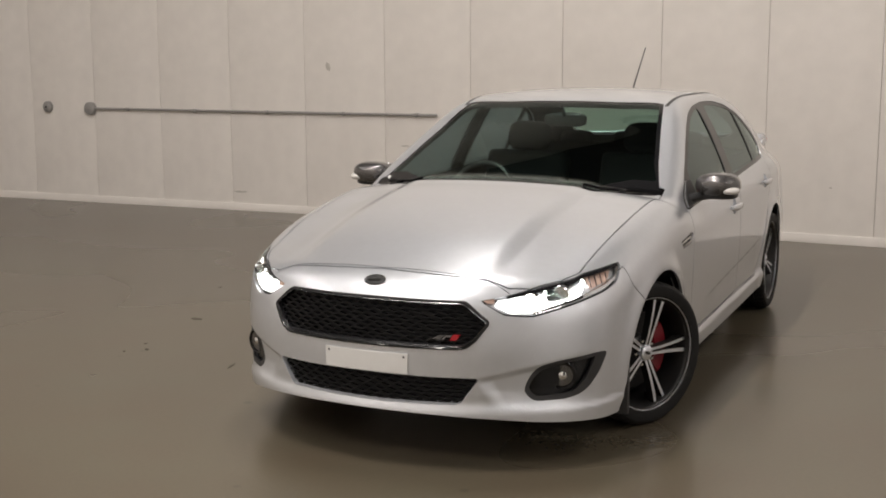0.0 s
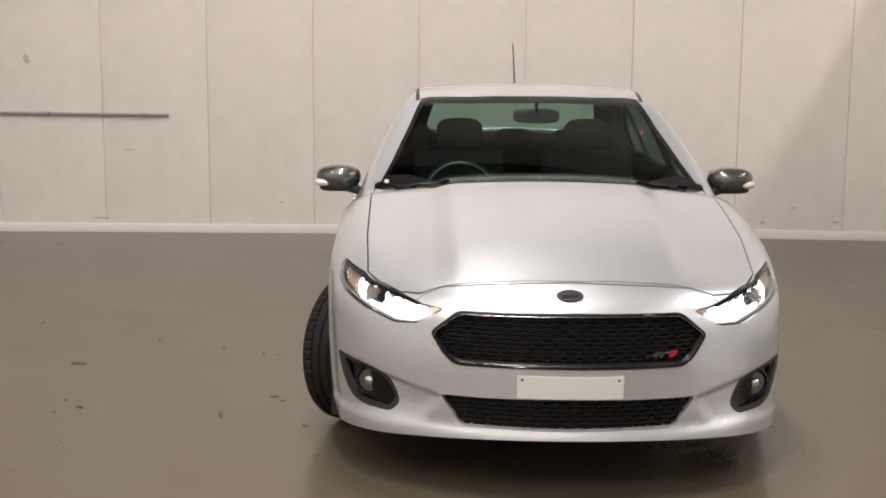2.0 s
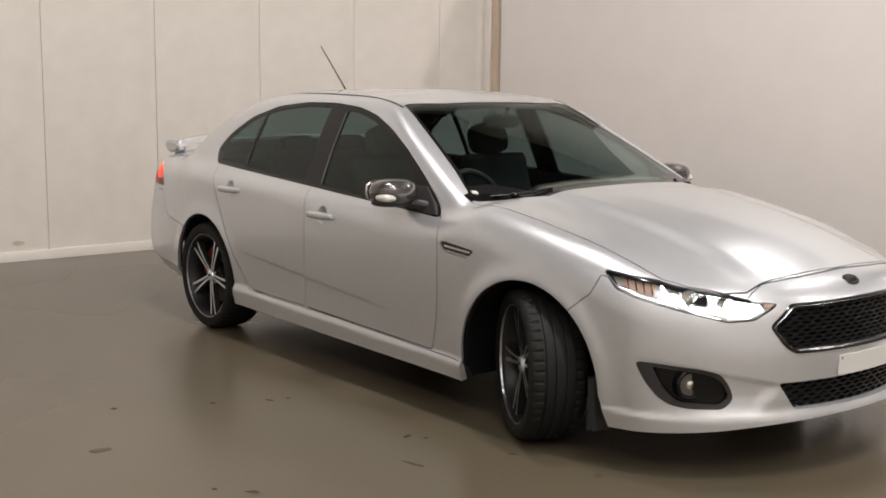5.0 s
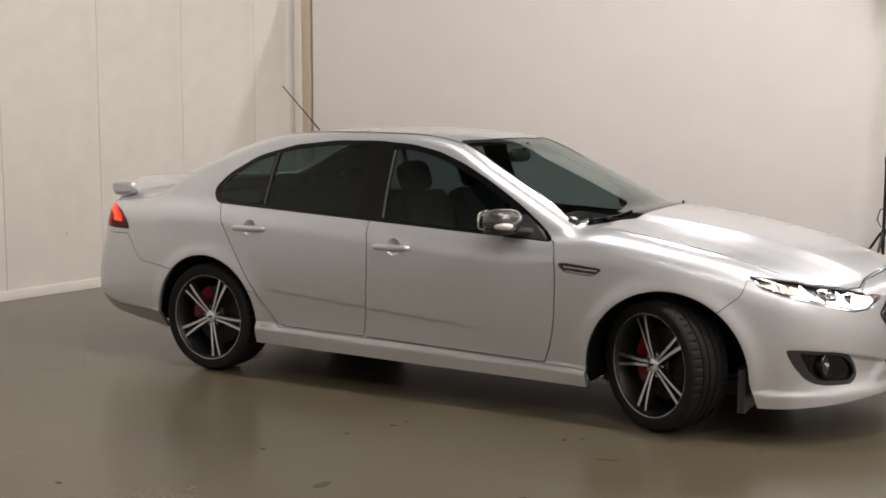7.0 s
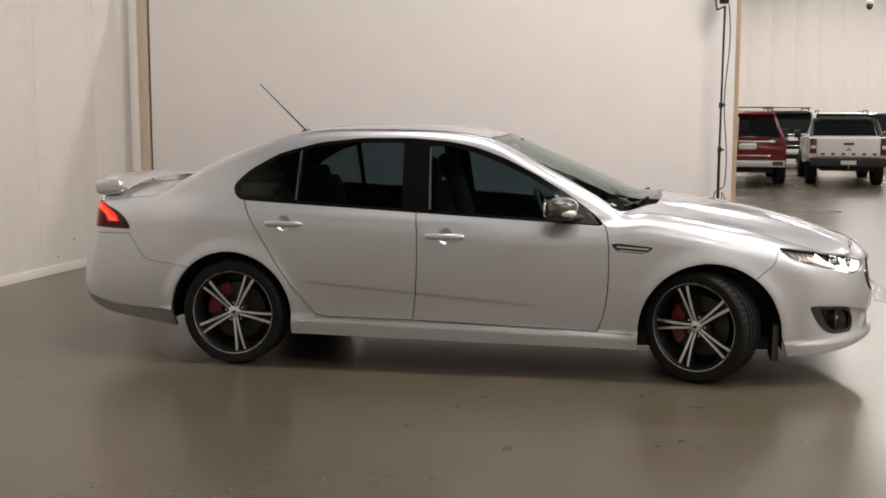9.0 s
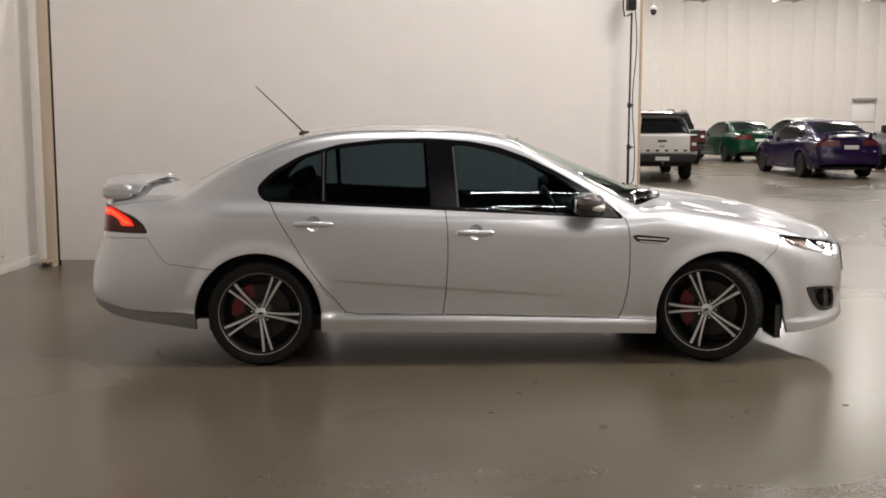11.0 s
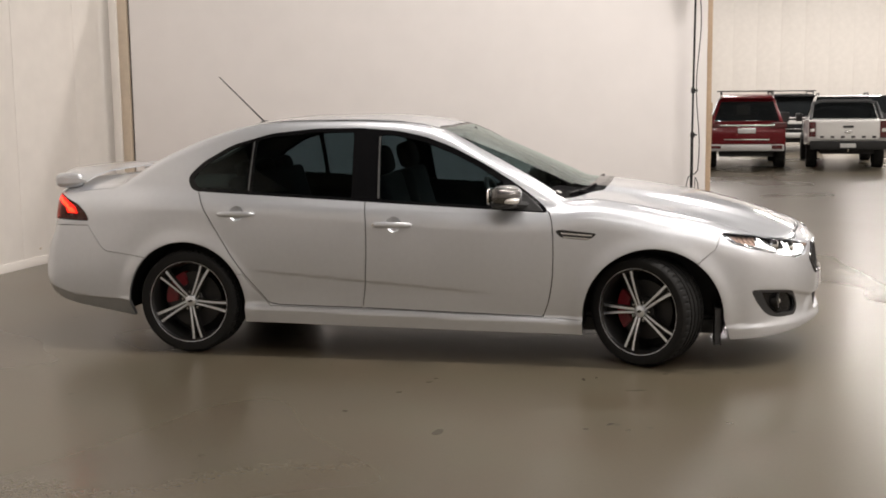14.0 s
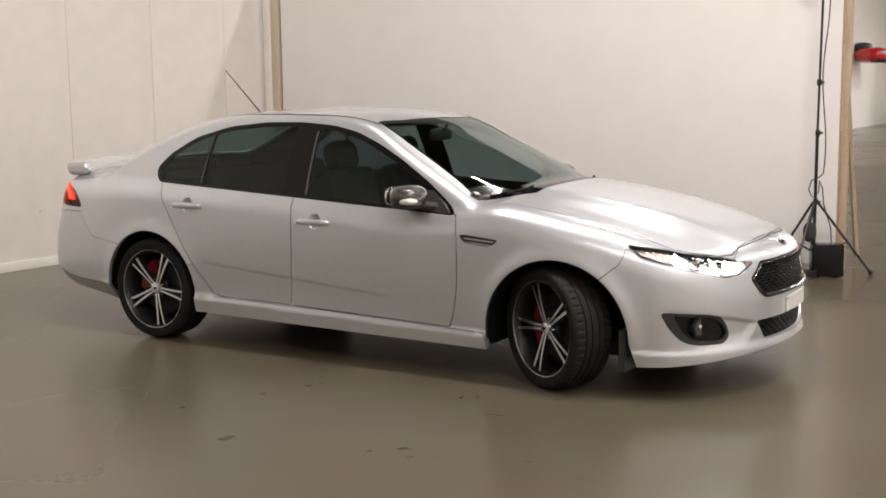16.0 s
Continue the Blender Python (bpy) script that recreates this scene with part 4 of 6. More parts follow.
STEER = -28
for x in (REAR_X, FRONT_X):
    for s in (1, -1):
        w = new("wheel", TYRE_ME)
        w.name = "wheel"
        w.parent = sedan
        tagged(w, "black low-profile tyre on a machined twin-spoke alloy")
        face = pose(0, 0, 0) if s > 0 else pose(0, 0, 0, 0, 0, 180)
        y = 0.808 if x < 0 else 0.802
        place = pose(x, s * y, WHEEL_Z)
        if x > 0:
            place = pose(x, s * 0.80, WHEEL_Z) @ pose(0, 0, 0, 0, 0, STEER)
        w.matrix_local = place @ face
        first = -10 if x < 0 else 180
        spin = (lambda a: -(180 - a)) if s < 0 else (lambda a: -a)
        child("rim", BARREL_ME, w, pose(0, 0, 0), "dark grey wheel barrel")
        child("rim_lip", LIP_ME, w, pose(0, 0, 0))
        for k in range(5):
            child("spoke", SPOKE_ME, w, pose(0, 0, 0, 0, spin(first + 72 * k), 0), "machined twin spoke")
            a = radians(first + 36 + 72 * k)
            child("wheel_nut", NUT_ME, w, pose(0.056 * math.cos(a) * (-1 if s < 0 else 1), 0, 0.056 * math.sin(a)))
        cap = child("centre_cap", HUB_ME, w, pose(0, 0, 0))
        child("cap_mark", CAP_MARK_ME, cap, pose(0, 0, 0, 0, spin(first + 20), 0), "dark oval mark")
        child("hub_plate", FLANGE_ME, w, pose(0, 0, 0), "dark grey hub plate")
        child("brake_disc", DISC_ME, w, pose(0, -0.005, 0))
        child("wheel_backing", BACKING_ME, w, pose(0, 0, 0), "black disc added behind the brake to keep the wheel dark")
        ca = 148 if x < 0 else 182
        child("brake_caliper", CALIPER_ME, w, pose(0, -0.016, 0, 0, spin(ca), 0), "red brake caliper")

# ---- nose: grilles, plate, badges, lamps ----


def nose_x(y, z):
    """Where the bumper face lies at (y, z)."""
    y, z = np.asarray(y, float), np.asarray(z, float)
    lo, hi = np.full(y.shape, 1.7), np.full(y.shape, 2.7)
    for _ in range(24):
        mid = (lo + hi) / 2
        inside = body_field(np.stack([mid, y, z], -1)) < 0
        lo, hi = np.where(inside, mid, lo), np.where(inside, hi, mid)
    return lo


def ring_frame(poly, wide, deep, proud, inner_drop=0.01):
    """A moulded surround along an outline on the nose (full width, mirrored), wide metres inwards."""
    half = [p for p in poly if p[0] > 0.001]
    full = half + [(-y, z) for y, z in half[::-1]]
    full = full if len(full) > 4 else full
    q = np.array(full)
    ctr = q.mean(0)
    nxt, prv = np.roll(q, -1, 0), np.roll(q, 1, 0)
    tan = nxt - prv
    tan /= np.maximum(np.linalg.norm(tan, axis=1, keepdims=True), 1e-9)
    nin = np.stack([-tan[:, 1], tan[:, 0]], 1)
    nin *= np.sign(((ctr - q) * nin).sum(1, keepdims=True))
    b = bmesh.new()
    loops = []
    for off, dx in ((-0.003, -0.006), (-0.001, proud), (wide * 0.35, proud + 0.002), (wide, proud - inner_drop), (wide + 0.004, proud - deep)):
        r = q + nin * off
        xs = nose_x(q[:, 0], q[:, 1]) + dx
        loops.append([b.verts.new((x, y, z)) for x, (y, z) in zip(xs, r)])
    n = len(q)
    for a, c in zip(loops, loops[1:]):
        for k in range(n):
            b.faces.new((a[k], a[(k + 1) % n], c[(k + 1) % n], c[k]))
    bmesh.ops.recalc_face_normals(b, faces=b.faces)
    return b


def dense(poly, gap=0.02):
    out = []
    for (ax, ay), (bx, by) in zip(poly, poly[1:] + poly[:1]):
        k = max(int(math.hypot(bx - ax, by - ay) / gap), 1)
        out += [(ax + (bx - ax) * i / k, ay + (by - ay) * i / k) for i in range(k)]
    return out


def half_outline(poly):
    """The y > 0 stretch of an outline, in order, ends on the middle line."""
    q = dense([p for p in poly])
    # rotate so that the break lies at the middle
    brk = [i for i in range(len(q)) if q[i][0] >= 0.004 and q[i - 1][0] < 0.004][0]
    q = q[brk:] + q[:brk]
    return [p for p in q if p[0] >= 0.004]


def mesh_grille(poly, rows, cols, back, parent, y1):
    """Expanded-mesh grille: rows of flattened diamonds as strips, inside an outline."""
    b = bmesh.new()
    q = np.array(poly)
    z0, z1 = q[:, 1].min(), q[:, 1].max()
    dy, dz = 2 * y1 / cols, (z1 - z0) / rows
    lines = []
    for r in range(rows + 1):
        for c in range(cols):
            ya, yb = -y1 + dy * c, -y1 + dy * (c + 1)
            up = 0.5 * dz if (c + r) % 2 else -0.5 * dz
            za = z0 + dz * r
            lines.append(((ya, za - up * 0.5), (yb, za + up * 0.5)))
    t = 0.0035
    for (ya, za), (yb, zb) in lines:
        d = poly_distance(poly, np.array([abs(ya), abs(yb)]), np.array([za, zb]))
        if (d > 0.012).any():
            continue
        xa, xb = nose_x([ya, yb], [za, zb]) - back
        v = [b.verts.new(p) for p in ((xa, ya, za - t), (xb, yb, zb - t), (xb, yb, zb + t), (xa, ya, za + t),
                                      (xa - 0.018, ya, za - t), (xb - 0.018, yb, zb - t), (xb - 0.018, yb, zb + t), (xa - 0.018, ya, za + t))]
        for f in ((0, 1, 2, 3), (3, 2, 6, 7), (0, 4, 5, 1), (4, 7, 6, 5)):
            b.faces.new([v[i] for i in f])
    return b


gr = half_outline(GRILLE)
grille = part("grille", mesh_grille(GRILLE, 13, 36, 0.016, sedan, 0.497), MESH_BLACK, sedan, "black expanded-mesh grille", smooth=None)
part("grille_rim", ring_frame([(y * 0.982, 0.603 + (z - 0.603) * 0.91) for y, z in gr], 0.004, 0.010, 0.0055, 0.002), DARK_CHROME, grille, "thin dark chrome rim", smooth=50)
part("grille_surround", ring_frame(gr, 0.017, 0.04, 0.006), GLOSS_BLACK, grille, "gloss black surround", smooth=50)
lg = half_outline(LOWER_GRILLE)
lower = part("lower_grille", mesh_grille(LOWER_GRILLE, 8, 32, 0.02, sedan, 0.46), MESH_BLACK, sedan, "black expanded-mesh lower intake", smooth=None)
part("intake_edge", ring_frame(lg, 0.004, 0.045, -0.003), SILVER, lower, smooth=50)


def nose_patch(poly, lift, thick, n=1):
    """A thin solid that follows the nose within an outline of (y, z)."""
    b = bmesh.new()
    q = np.array(poly)
    xs = nose_x(q[:, 0], q[:, 1])
    hi = [b.verts.new((x + lift + thick, y, z)) for x, (y, z) in zip(xs, q)]
    lo = [b.verts.new((x + lift, y, z)) for x, (y, z) in zip(xs, q)]
    k = len(q)
    b.faces.new(hi)
    for i in range(k):
        b.faces.new((hi[i], lo[i], lo[(i + 1) % k], hi[(i + 1) % k]))
    bmesh.ops.recalc_face_normals(b, faces=b.faces)
    return b


b = bmesh.new()
for k in range(8):
    box(2.5085, -0.188 + 0.047 * k, 0.397, 2.5140, -0.188 + 0.047 * (k + 1), 0.479, 0, b)
bmesh.ops.remove_doubles(b, verts=b.verts, dist=1e-5)
bmesh.ops.delete(b, geom=[f for f in b.faces if abs(f.normal.y) > 0.9 and abs(f.calc_center_median().y) < 0.18], context="FACES_ONLY")
bmesh.ops.bevel(b, geom=[e for e in b.edges if len(e.link_faces) == 2 and e.calc_face_angle(0) > 1], offset=0.0018, segments=2, affect="EDGES")
for v in b.verts:
    v.co.x -= 0.32 * v.co.y ** 2
plate = part("number_plate", b, PLATE_WHITE, sedan, "blank white plate")
for s in (1, -1):
    part("plate_screw", lathe([(0, 0.003), (0.004, 0.002), (0.005, 0)], 10, "x"), SATIN_BLACK, plate, m=pose(2.5045, s * 0.17, 0.466))
oval = [(0.047 * math.cos(a), 0.752 + 0.0175 * math.sin(a)) for a in np.linspace(0, 2 * math.pi, 33)[:-1]]
badge = part("badge", nose_patch(oval, -0.004, 0.011), CHROME, sedan, "plain dark oval badge with a chrome rim")
part("badge_centre", nose_patch([(y * 0.92, 0.752 + (z - 0.752) * 0.85) for y, z in oval], 0.006, 0.003), BLACK, badge)
part("badge_bar", nose_patch([(-0.030, 0.747), (0.026, 0.749), (0.030, 0.757), (-0.026, 0.755)], 0.0085, 0.002), CHROME, badge, smooth=None)
for poly in ([(0.258, 0.541), (0.300, 0.548), (0.318, 0.561), (0.309, 0.561), (0.292, 0.551)], [(0.296, 0.541), (0.304, 0.541), (0.330, 0.561), (0.322, 0.561)],
             [(0.314, 0.541), (0.322, 0.541), (0.342, 0.561), (0.334, 0.561)], [(0.338, 0.553), (0.352, 0.553), (0.357, 0.561), (0.341, 0.561)]):
    part("grille_badge", nose_patch(poly, -0.014, 0.010), DARK_CHROME, grille, "plain chrome stroke", smooth=None)
part("grille_badge", nose_patch([(0.350, 0.541), (0.374, 0.541), (0.386, 0.562), (0.360, 0.562)], -0.014, 0.011), RED_MARK, grille, "plain red mark", smooth=None)
part("tow_cover", nose_patch([(0.298, 0.425), (0.362, 0.425), (0.366, 0.440), (0.294, 0.440)], -0.001, 0.0016), SILVER, bumper)


def corner_point(u, z, back=0.0):
    """The body's front-corner surface at x - y = u and height z, set back along the diagonal."""
    lo, hi = 0.0, 1.4
    o = np.array([0.9 + u / 2, 0.9 - u / 2, z])
    d = np.array([1, 1, 0]) / math.sqrt(2)
    o = o - d * 0.4
    for _ in range(26):
        mid = (lo + hi) / 2
        if body_field((o + d * mid)[None])[0] < 0:
            lo = mid
        else:
            hi = mid
    return o + d * (lo - back)


def corner_patch(poly, back, thick, s=1):
    """A solid that follows the front corner within an outline of (x - y, z)."""
    b = bmesh.new()
    hi = [b.verts.new(corner_point(u, z, back)) for u, z in poly]
    lo = [b.verts.new(corner_point(u, z, back + thick)) for u, z in poly]
    k = len(poly)
    c1 = b.verts.new(sum((v.co for v in hi), Vector()) / k)
    for i in range(k):
        j = (i + 1) % k
        b.faces.new((hi[i], lo[i], lo[j], hi[j]))
        b.faces.new((c1, hi[i], hi[j]))
    bmesh.ops.recalc_face_normals(b, faces=b.faces)
    if s < 0:
        bmesh.ops.transform(b, matrix=Matrix.Diagonal((1, -1, 1, 1)), verts=b.verts)
        bmesh.ops.reverse_faces(b, faces=b.faces)
    return b


def turned_lamp(profile, u, z, back, s, yaw, segments=24):
    """A round lamp part that faces ahead, at the front corner."""
    p = corner_point(u, z, back)
    m = pose(p[0], p[1] * s, p[2], 0, 0, yaw * s)
    b = lathe(profile, segments, "x")
    bmesh.ops.transform(b, matrix=m, verts=b.verts)
    return b




def corner_strip(mid, half, back, thick, s=1):
    """A band of a given half width along a line on the front corner, solid, as quads."""
    b = bmesh.new()
    q = np.array([(mid[i][0] + (mid[i + 1][0] - mid[i][0]) * k / 4, mid[i][1] + (mid[i + 1][1] - mid[i][1]) * k / 4)
                  for i in range(len(mid) - 1) for k in range(4)] + [mid[-1]])
    tan = np.gradient(q, axis=0)
    tan /= np.linalg.norm(tan, axis=1, keepdims=True)
    nrm = np.stack([-tan[:, 1], tan[:, 0]], 1) * half
    rows = []
    for (u, z), (du, dz) in zip(q, nrm):
        rows.append([b.verts.new(corner_point(u + e * du, z + e * dz, back + d)) for e, d in ((1, 0), (-1, 0), (-1, thick), (1, thick))])
    for p, r in zip(rows, rows[1:]):
        for k in range(4):
            b.faces.new((p[k], p[(k + 1) % 4], r[(k + 1) % 4], r[k]))
    b.faces.new(rows[0]), b.faces.new(rows[-1])
    bmesh.ops.recalc_face_normals(b, faces=b.faces)
    if s < 0:
        bmesh.ops.transform(b, matrix=Matrix.Diagonal((1, -1, 1, 1)), verts=b.verts)
        bmesh.ops.reverse_faces(b, faces=b.faces)
    return b


HOUSING = material("lamp_housing", (0.72, 0.72, 0.73), 0.25, 0.6, 0.05, 10)
for s in (1, -1):
    lamp = panel("headlight", REG["headlight"], CLEAR, sedan, mirror="" if s > 0 else "y", rim=0, lift=-0.001, label="lit headlight behind a clear lens")
    back = panel("lamp_housing", REG["headlight"], HOUSING, lamp, mirror="" if s > 0 else "y", rim=0, lift=-0.022)
    part("lamp_bezel", corner_strip([(1.030, 0.783), (1.08, 0.743), (1.18, 0.718), (1.395, 0.683), (1.66, 0.643)], 0.005, 0.006, 0.02, s), CHROME, lamp, smooth=None)
    part("lamp_brow", corner_strip([(1.030, 0.787), (1.303, 0.762), (1.377, 0.748), (1.644, 0.723), (1.79, 0.702)], 0.0040, 0.003, 0.012, s), GLOSS_BLACK, lamp, "black upper edge", smooth=None)
    ind = part("indicator", corner_patch([(1.09, 0.772), (1.13, 0.735), (1.27, 0.712), (1.29, 0.755)], 0.022, 0.01, s), AMBER, lamp, "pale amber indicator reflector", smooth=None)
    for k in range(4):
        u = 1.13 + 0.042 * k
        part("reflector_rib", corner_patch([(u, 0.768 - 0.05 * (u - 1.1)), (u + 0.006, 0.768 - 0.05 * (u - 1.1)), (u + 0.014, 0.737 - 0.13 * (u - 1.1)), (u + 0.008, 0.737 - 0.13 * (u - 1.1))], 0.018, 0.006, s), CHROME, ind, smooth=None)
    part("lamp_mask", corner_patch([(1.405, 0.735), (1.56, 0.719), (1.555, 0.684), (1.43, 0.694)], 0.016, 0.004, s), GLOSS_BLACK, lamp, "gloss black lamp mask", smooth=None)
    part("projector", turned_lamp([(0.036, -0.03), (0.036, 0.010), (0.032, 0.014), (0.028, 0.004)], 1.475, 0.706, 0.016, s, 8), CHROME, lamp)
    part("projector_lens", turned_lamp([(0.028, -0.01), (0.025, 0.006), (0.015, 0.013), (0.0, 0.016)], 1.475, 0.706, 0.016, s, 8), CLEAR, lamp)
    part("high_beam", turned_lamp([(0.030, 0.0), (0.026, -0.012), (0.0, -0.022)], 1.655, 0.687, 0.016, s, 5), HEADLAMP_ON, lamp, "lit lamp")
    part("lamp_collar", turned_lamp([(0.034, -0.02), (0.034, 0.014), (0.030, 0.015), (0.030, -0.004)], 1.655, 0.687, 0.016, s, 5), CHROME, lamp)
    part("daylight_strip", corner_strip([(1.312, 0.750), (1.345, 0.715), (1.40, 0.690), (1.52, 0.668), (1.64, 0.650)], 0.0075, 0.009, 0.006, s), DRL_ON, lamp, "lit white light strip", smooth=None)
    # glowing patch, no lamp of its own: the headlight's glare as a shape
    part("glare_patch", corner_patch([(1.40, 0.682), (1.50, 0.658), (1.62, 0.641), (1.78, 0.643), (1.86, 0.672), (1.84, 0.692), (1.72, 0.704), (1.63, 0.714), (1.575, 0.704), (1.56, 0.680), (1.47, 0.680)], 0.012, 0.004, s), GLARE_ON, lamp, "glowing patch for the headlight's white glare", smooth=None)
    part("daylight_hook", corner_strip([(1.560, 0.720), (1.60, 0.690), (1.65, 0.664), (1.76, 0.662)], 0.005, 0.010, 0.006, s), DRL_ON, lamp, "lit white light strip", smooth=None)
    part("inner_marker", corner_patch([(1.86, 0.699), (1.925, 0.694), (1.90, 0.683), (1.865, 0.683)], 0.006, 0.006, s), AMBER, lamp, "amber inner marker", smooth=None)
    # fog-lamp pocket
    bez = panel("fog_bezel", REG["fog_bezel"], SATIN_BLACK, sedan, mirror="" if s > 0 else "y", rim=0.012, lift=0.001, label="black fog-lamp surround")
    panel("pocket", REG["fog"], SURROUND, bez, mirror="" if s > 0 else "y", rim=0, lift=-0.017)
    fog = part("fog_lamp", turned_lamp([(0.060, -0.03), (0.060, 0.002), (0.054, 0.008), (0.046, 0.006), (0.043, -0.006)], 1.478, 0.382, 0.015, s, 20), SURROUND, bez)
    part("fog_reflector", turned_lamp([(0.043, 0.002), (0.038, -0.006), (0.024, -0.012), (0.0, -0.014)], 1.478, 0.382, 0.015, s, 20), DARK_CHROME, bez)
    part("fog_bulb", turned_lamp([(0.018, -0.012), (0.016, 0.003), (0.0, 0.009)], 1.478, 0.382, 0.011, s, 20, 12), CHROME, bez)
    # tail light
    tail = panel("tail_light", REG["tail_light"], RED_LENS, sedan, mirror="" if s > 0 else "y", rim=0, lift=-0.001, label="lit red tail light")
    panel("tail_housing", REG["tail_light"], BLACK, tail, mirror="" if s > 0 else "y", rim=0, lift=-0.02)

# ---- side details ----


def side_y(x, z):
    """Half width of the body at (x, z)."""
    x, z = np.asarray(x, float), np.asarray(z, float)
    lo, hi = np.full(x.shape, 0.3), np.full(x.shape, 1.2)
    for _ in range(24):
        mid = (lo + hi) / 2
        inside = body_field(np.stack([x, mid, z], -1)) < 0
        lo, hi = np.where(inside, mid, lo), np.where(inside, hi, mid)
    return lo


def side_patch(poly, back, thick, s):
    """A solid that follows the flank within an outline of (x, z)."""
    b = bmesh.new()
    q = np.array(dense(list(poly), 0.05))
    ys = side_y(q[:, 0], q[:, 1])
    hi = [b.verts.new((x, s * (y - back), z)) for y, (x, z) in zip(ys, q)]
    lo = [b.verts.new((x, s * (y - back - thick), z)) for y, (x, z) in zip(ys, q)]
    b.faces.new(hi)
    for i in range(len(q)):
        j = (i + 1) % len(q)
        b.faces.new((hi[i], lo[i], lo[j], hi[j]))
    bmesh.ops.recalc_face_normals(b, faces=b.faces)
    return b


def blob(cx, cy, cz, rx, ry, rz, e=0.6, nu=28, nv=16):
    """A superellipsoid: softly boxed ball."""
    b = bmesh.new()
    rows = []
    sp = lambda v, k: math.copysign(abs(v) ** k, v)
    for j in range(nv + 1):
        v = -math.pi / 2 + math.pi * j / nv
        rows.append([b.verts.new((cx + rx * sp(math.cos(v), e) * sp(math.cos(u), e), cy + ry * sp(math.cos(v), e) * sp(math.sin(u), e), cz + rz * sp(math.sin(v), e)))
                     for u in (2 * math.pi * i / nu for i in range(nu))])
    for p, q in zip(rows, rows[1:]):
        for i in range(nu):
            b.faces.new((p[i], p[(i + 1) % nu], q[(i + 1) % nu], q[i]))
    bmesh.ops.remove_doubles(b, verts=b.verts, dist=1e-5)
    bmesh.ops.recalc_face_normals(b, faces=b.faces)
    return b


def handle_bar(x0, x1, z, s):
    """A pull handle: a softly arched bar on two feet."""
    b = bmesh.new()
    n, ring = 14, 10
    rows = []
    for i in range(n + 1):
        f = i / n
        x = x0 + (x1 - x0) * f
        y = float(side_y([x], [z])[0]) + 0.010 + 0.016 * math.sin(math.pi * f) ** 0.5
        h = 0.019 * (1 - 0.25 * abs(2 * f - 1) ** 3)
        if i in (0, n):
            h *= 0.55
        rows.append([b.verts.new((x, s * (y + 0.011 * math.cos(a)), z + h * math.sin(a))) for a in (2 * math.pi * k / ring for k in range(ring))])
    for p, q in zip(rows, rows[1:]):
        for k in range(ring):
            b.faces.new((p[k], p[(k + 1) % ring], q[(k + 1) % ring], q[k]))
    b.faces.new(rows[0]), b.faces.new(rows[-1])
    for f in (0.10, 0.90):
        x = x0 + (x1 - x0) * f
        y = float(side_y([x], [z])[0])
        box(x - 0.012, s * (y - 0.004), z - 0.010, x + 0.012, s * (y + 0.018), z + 0.010, 0.003, b)
    bmesh.ops.recalc_face_normals(b, faces=b.faces)
    return b


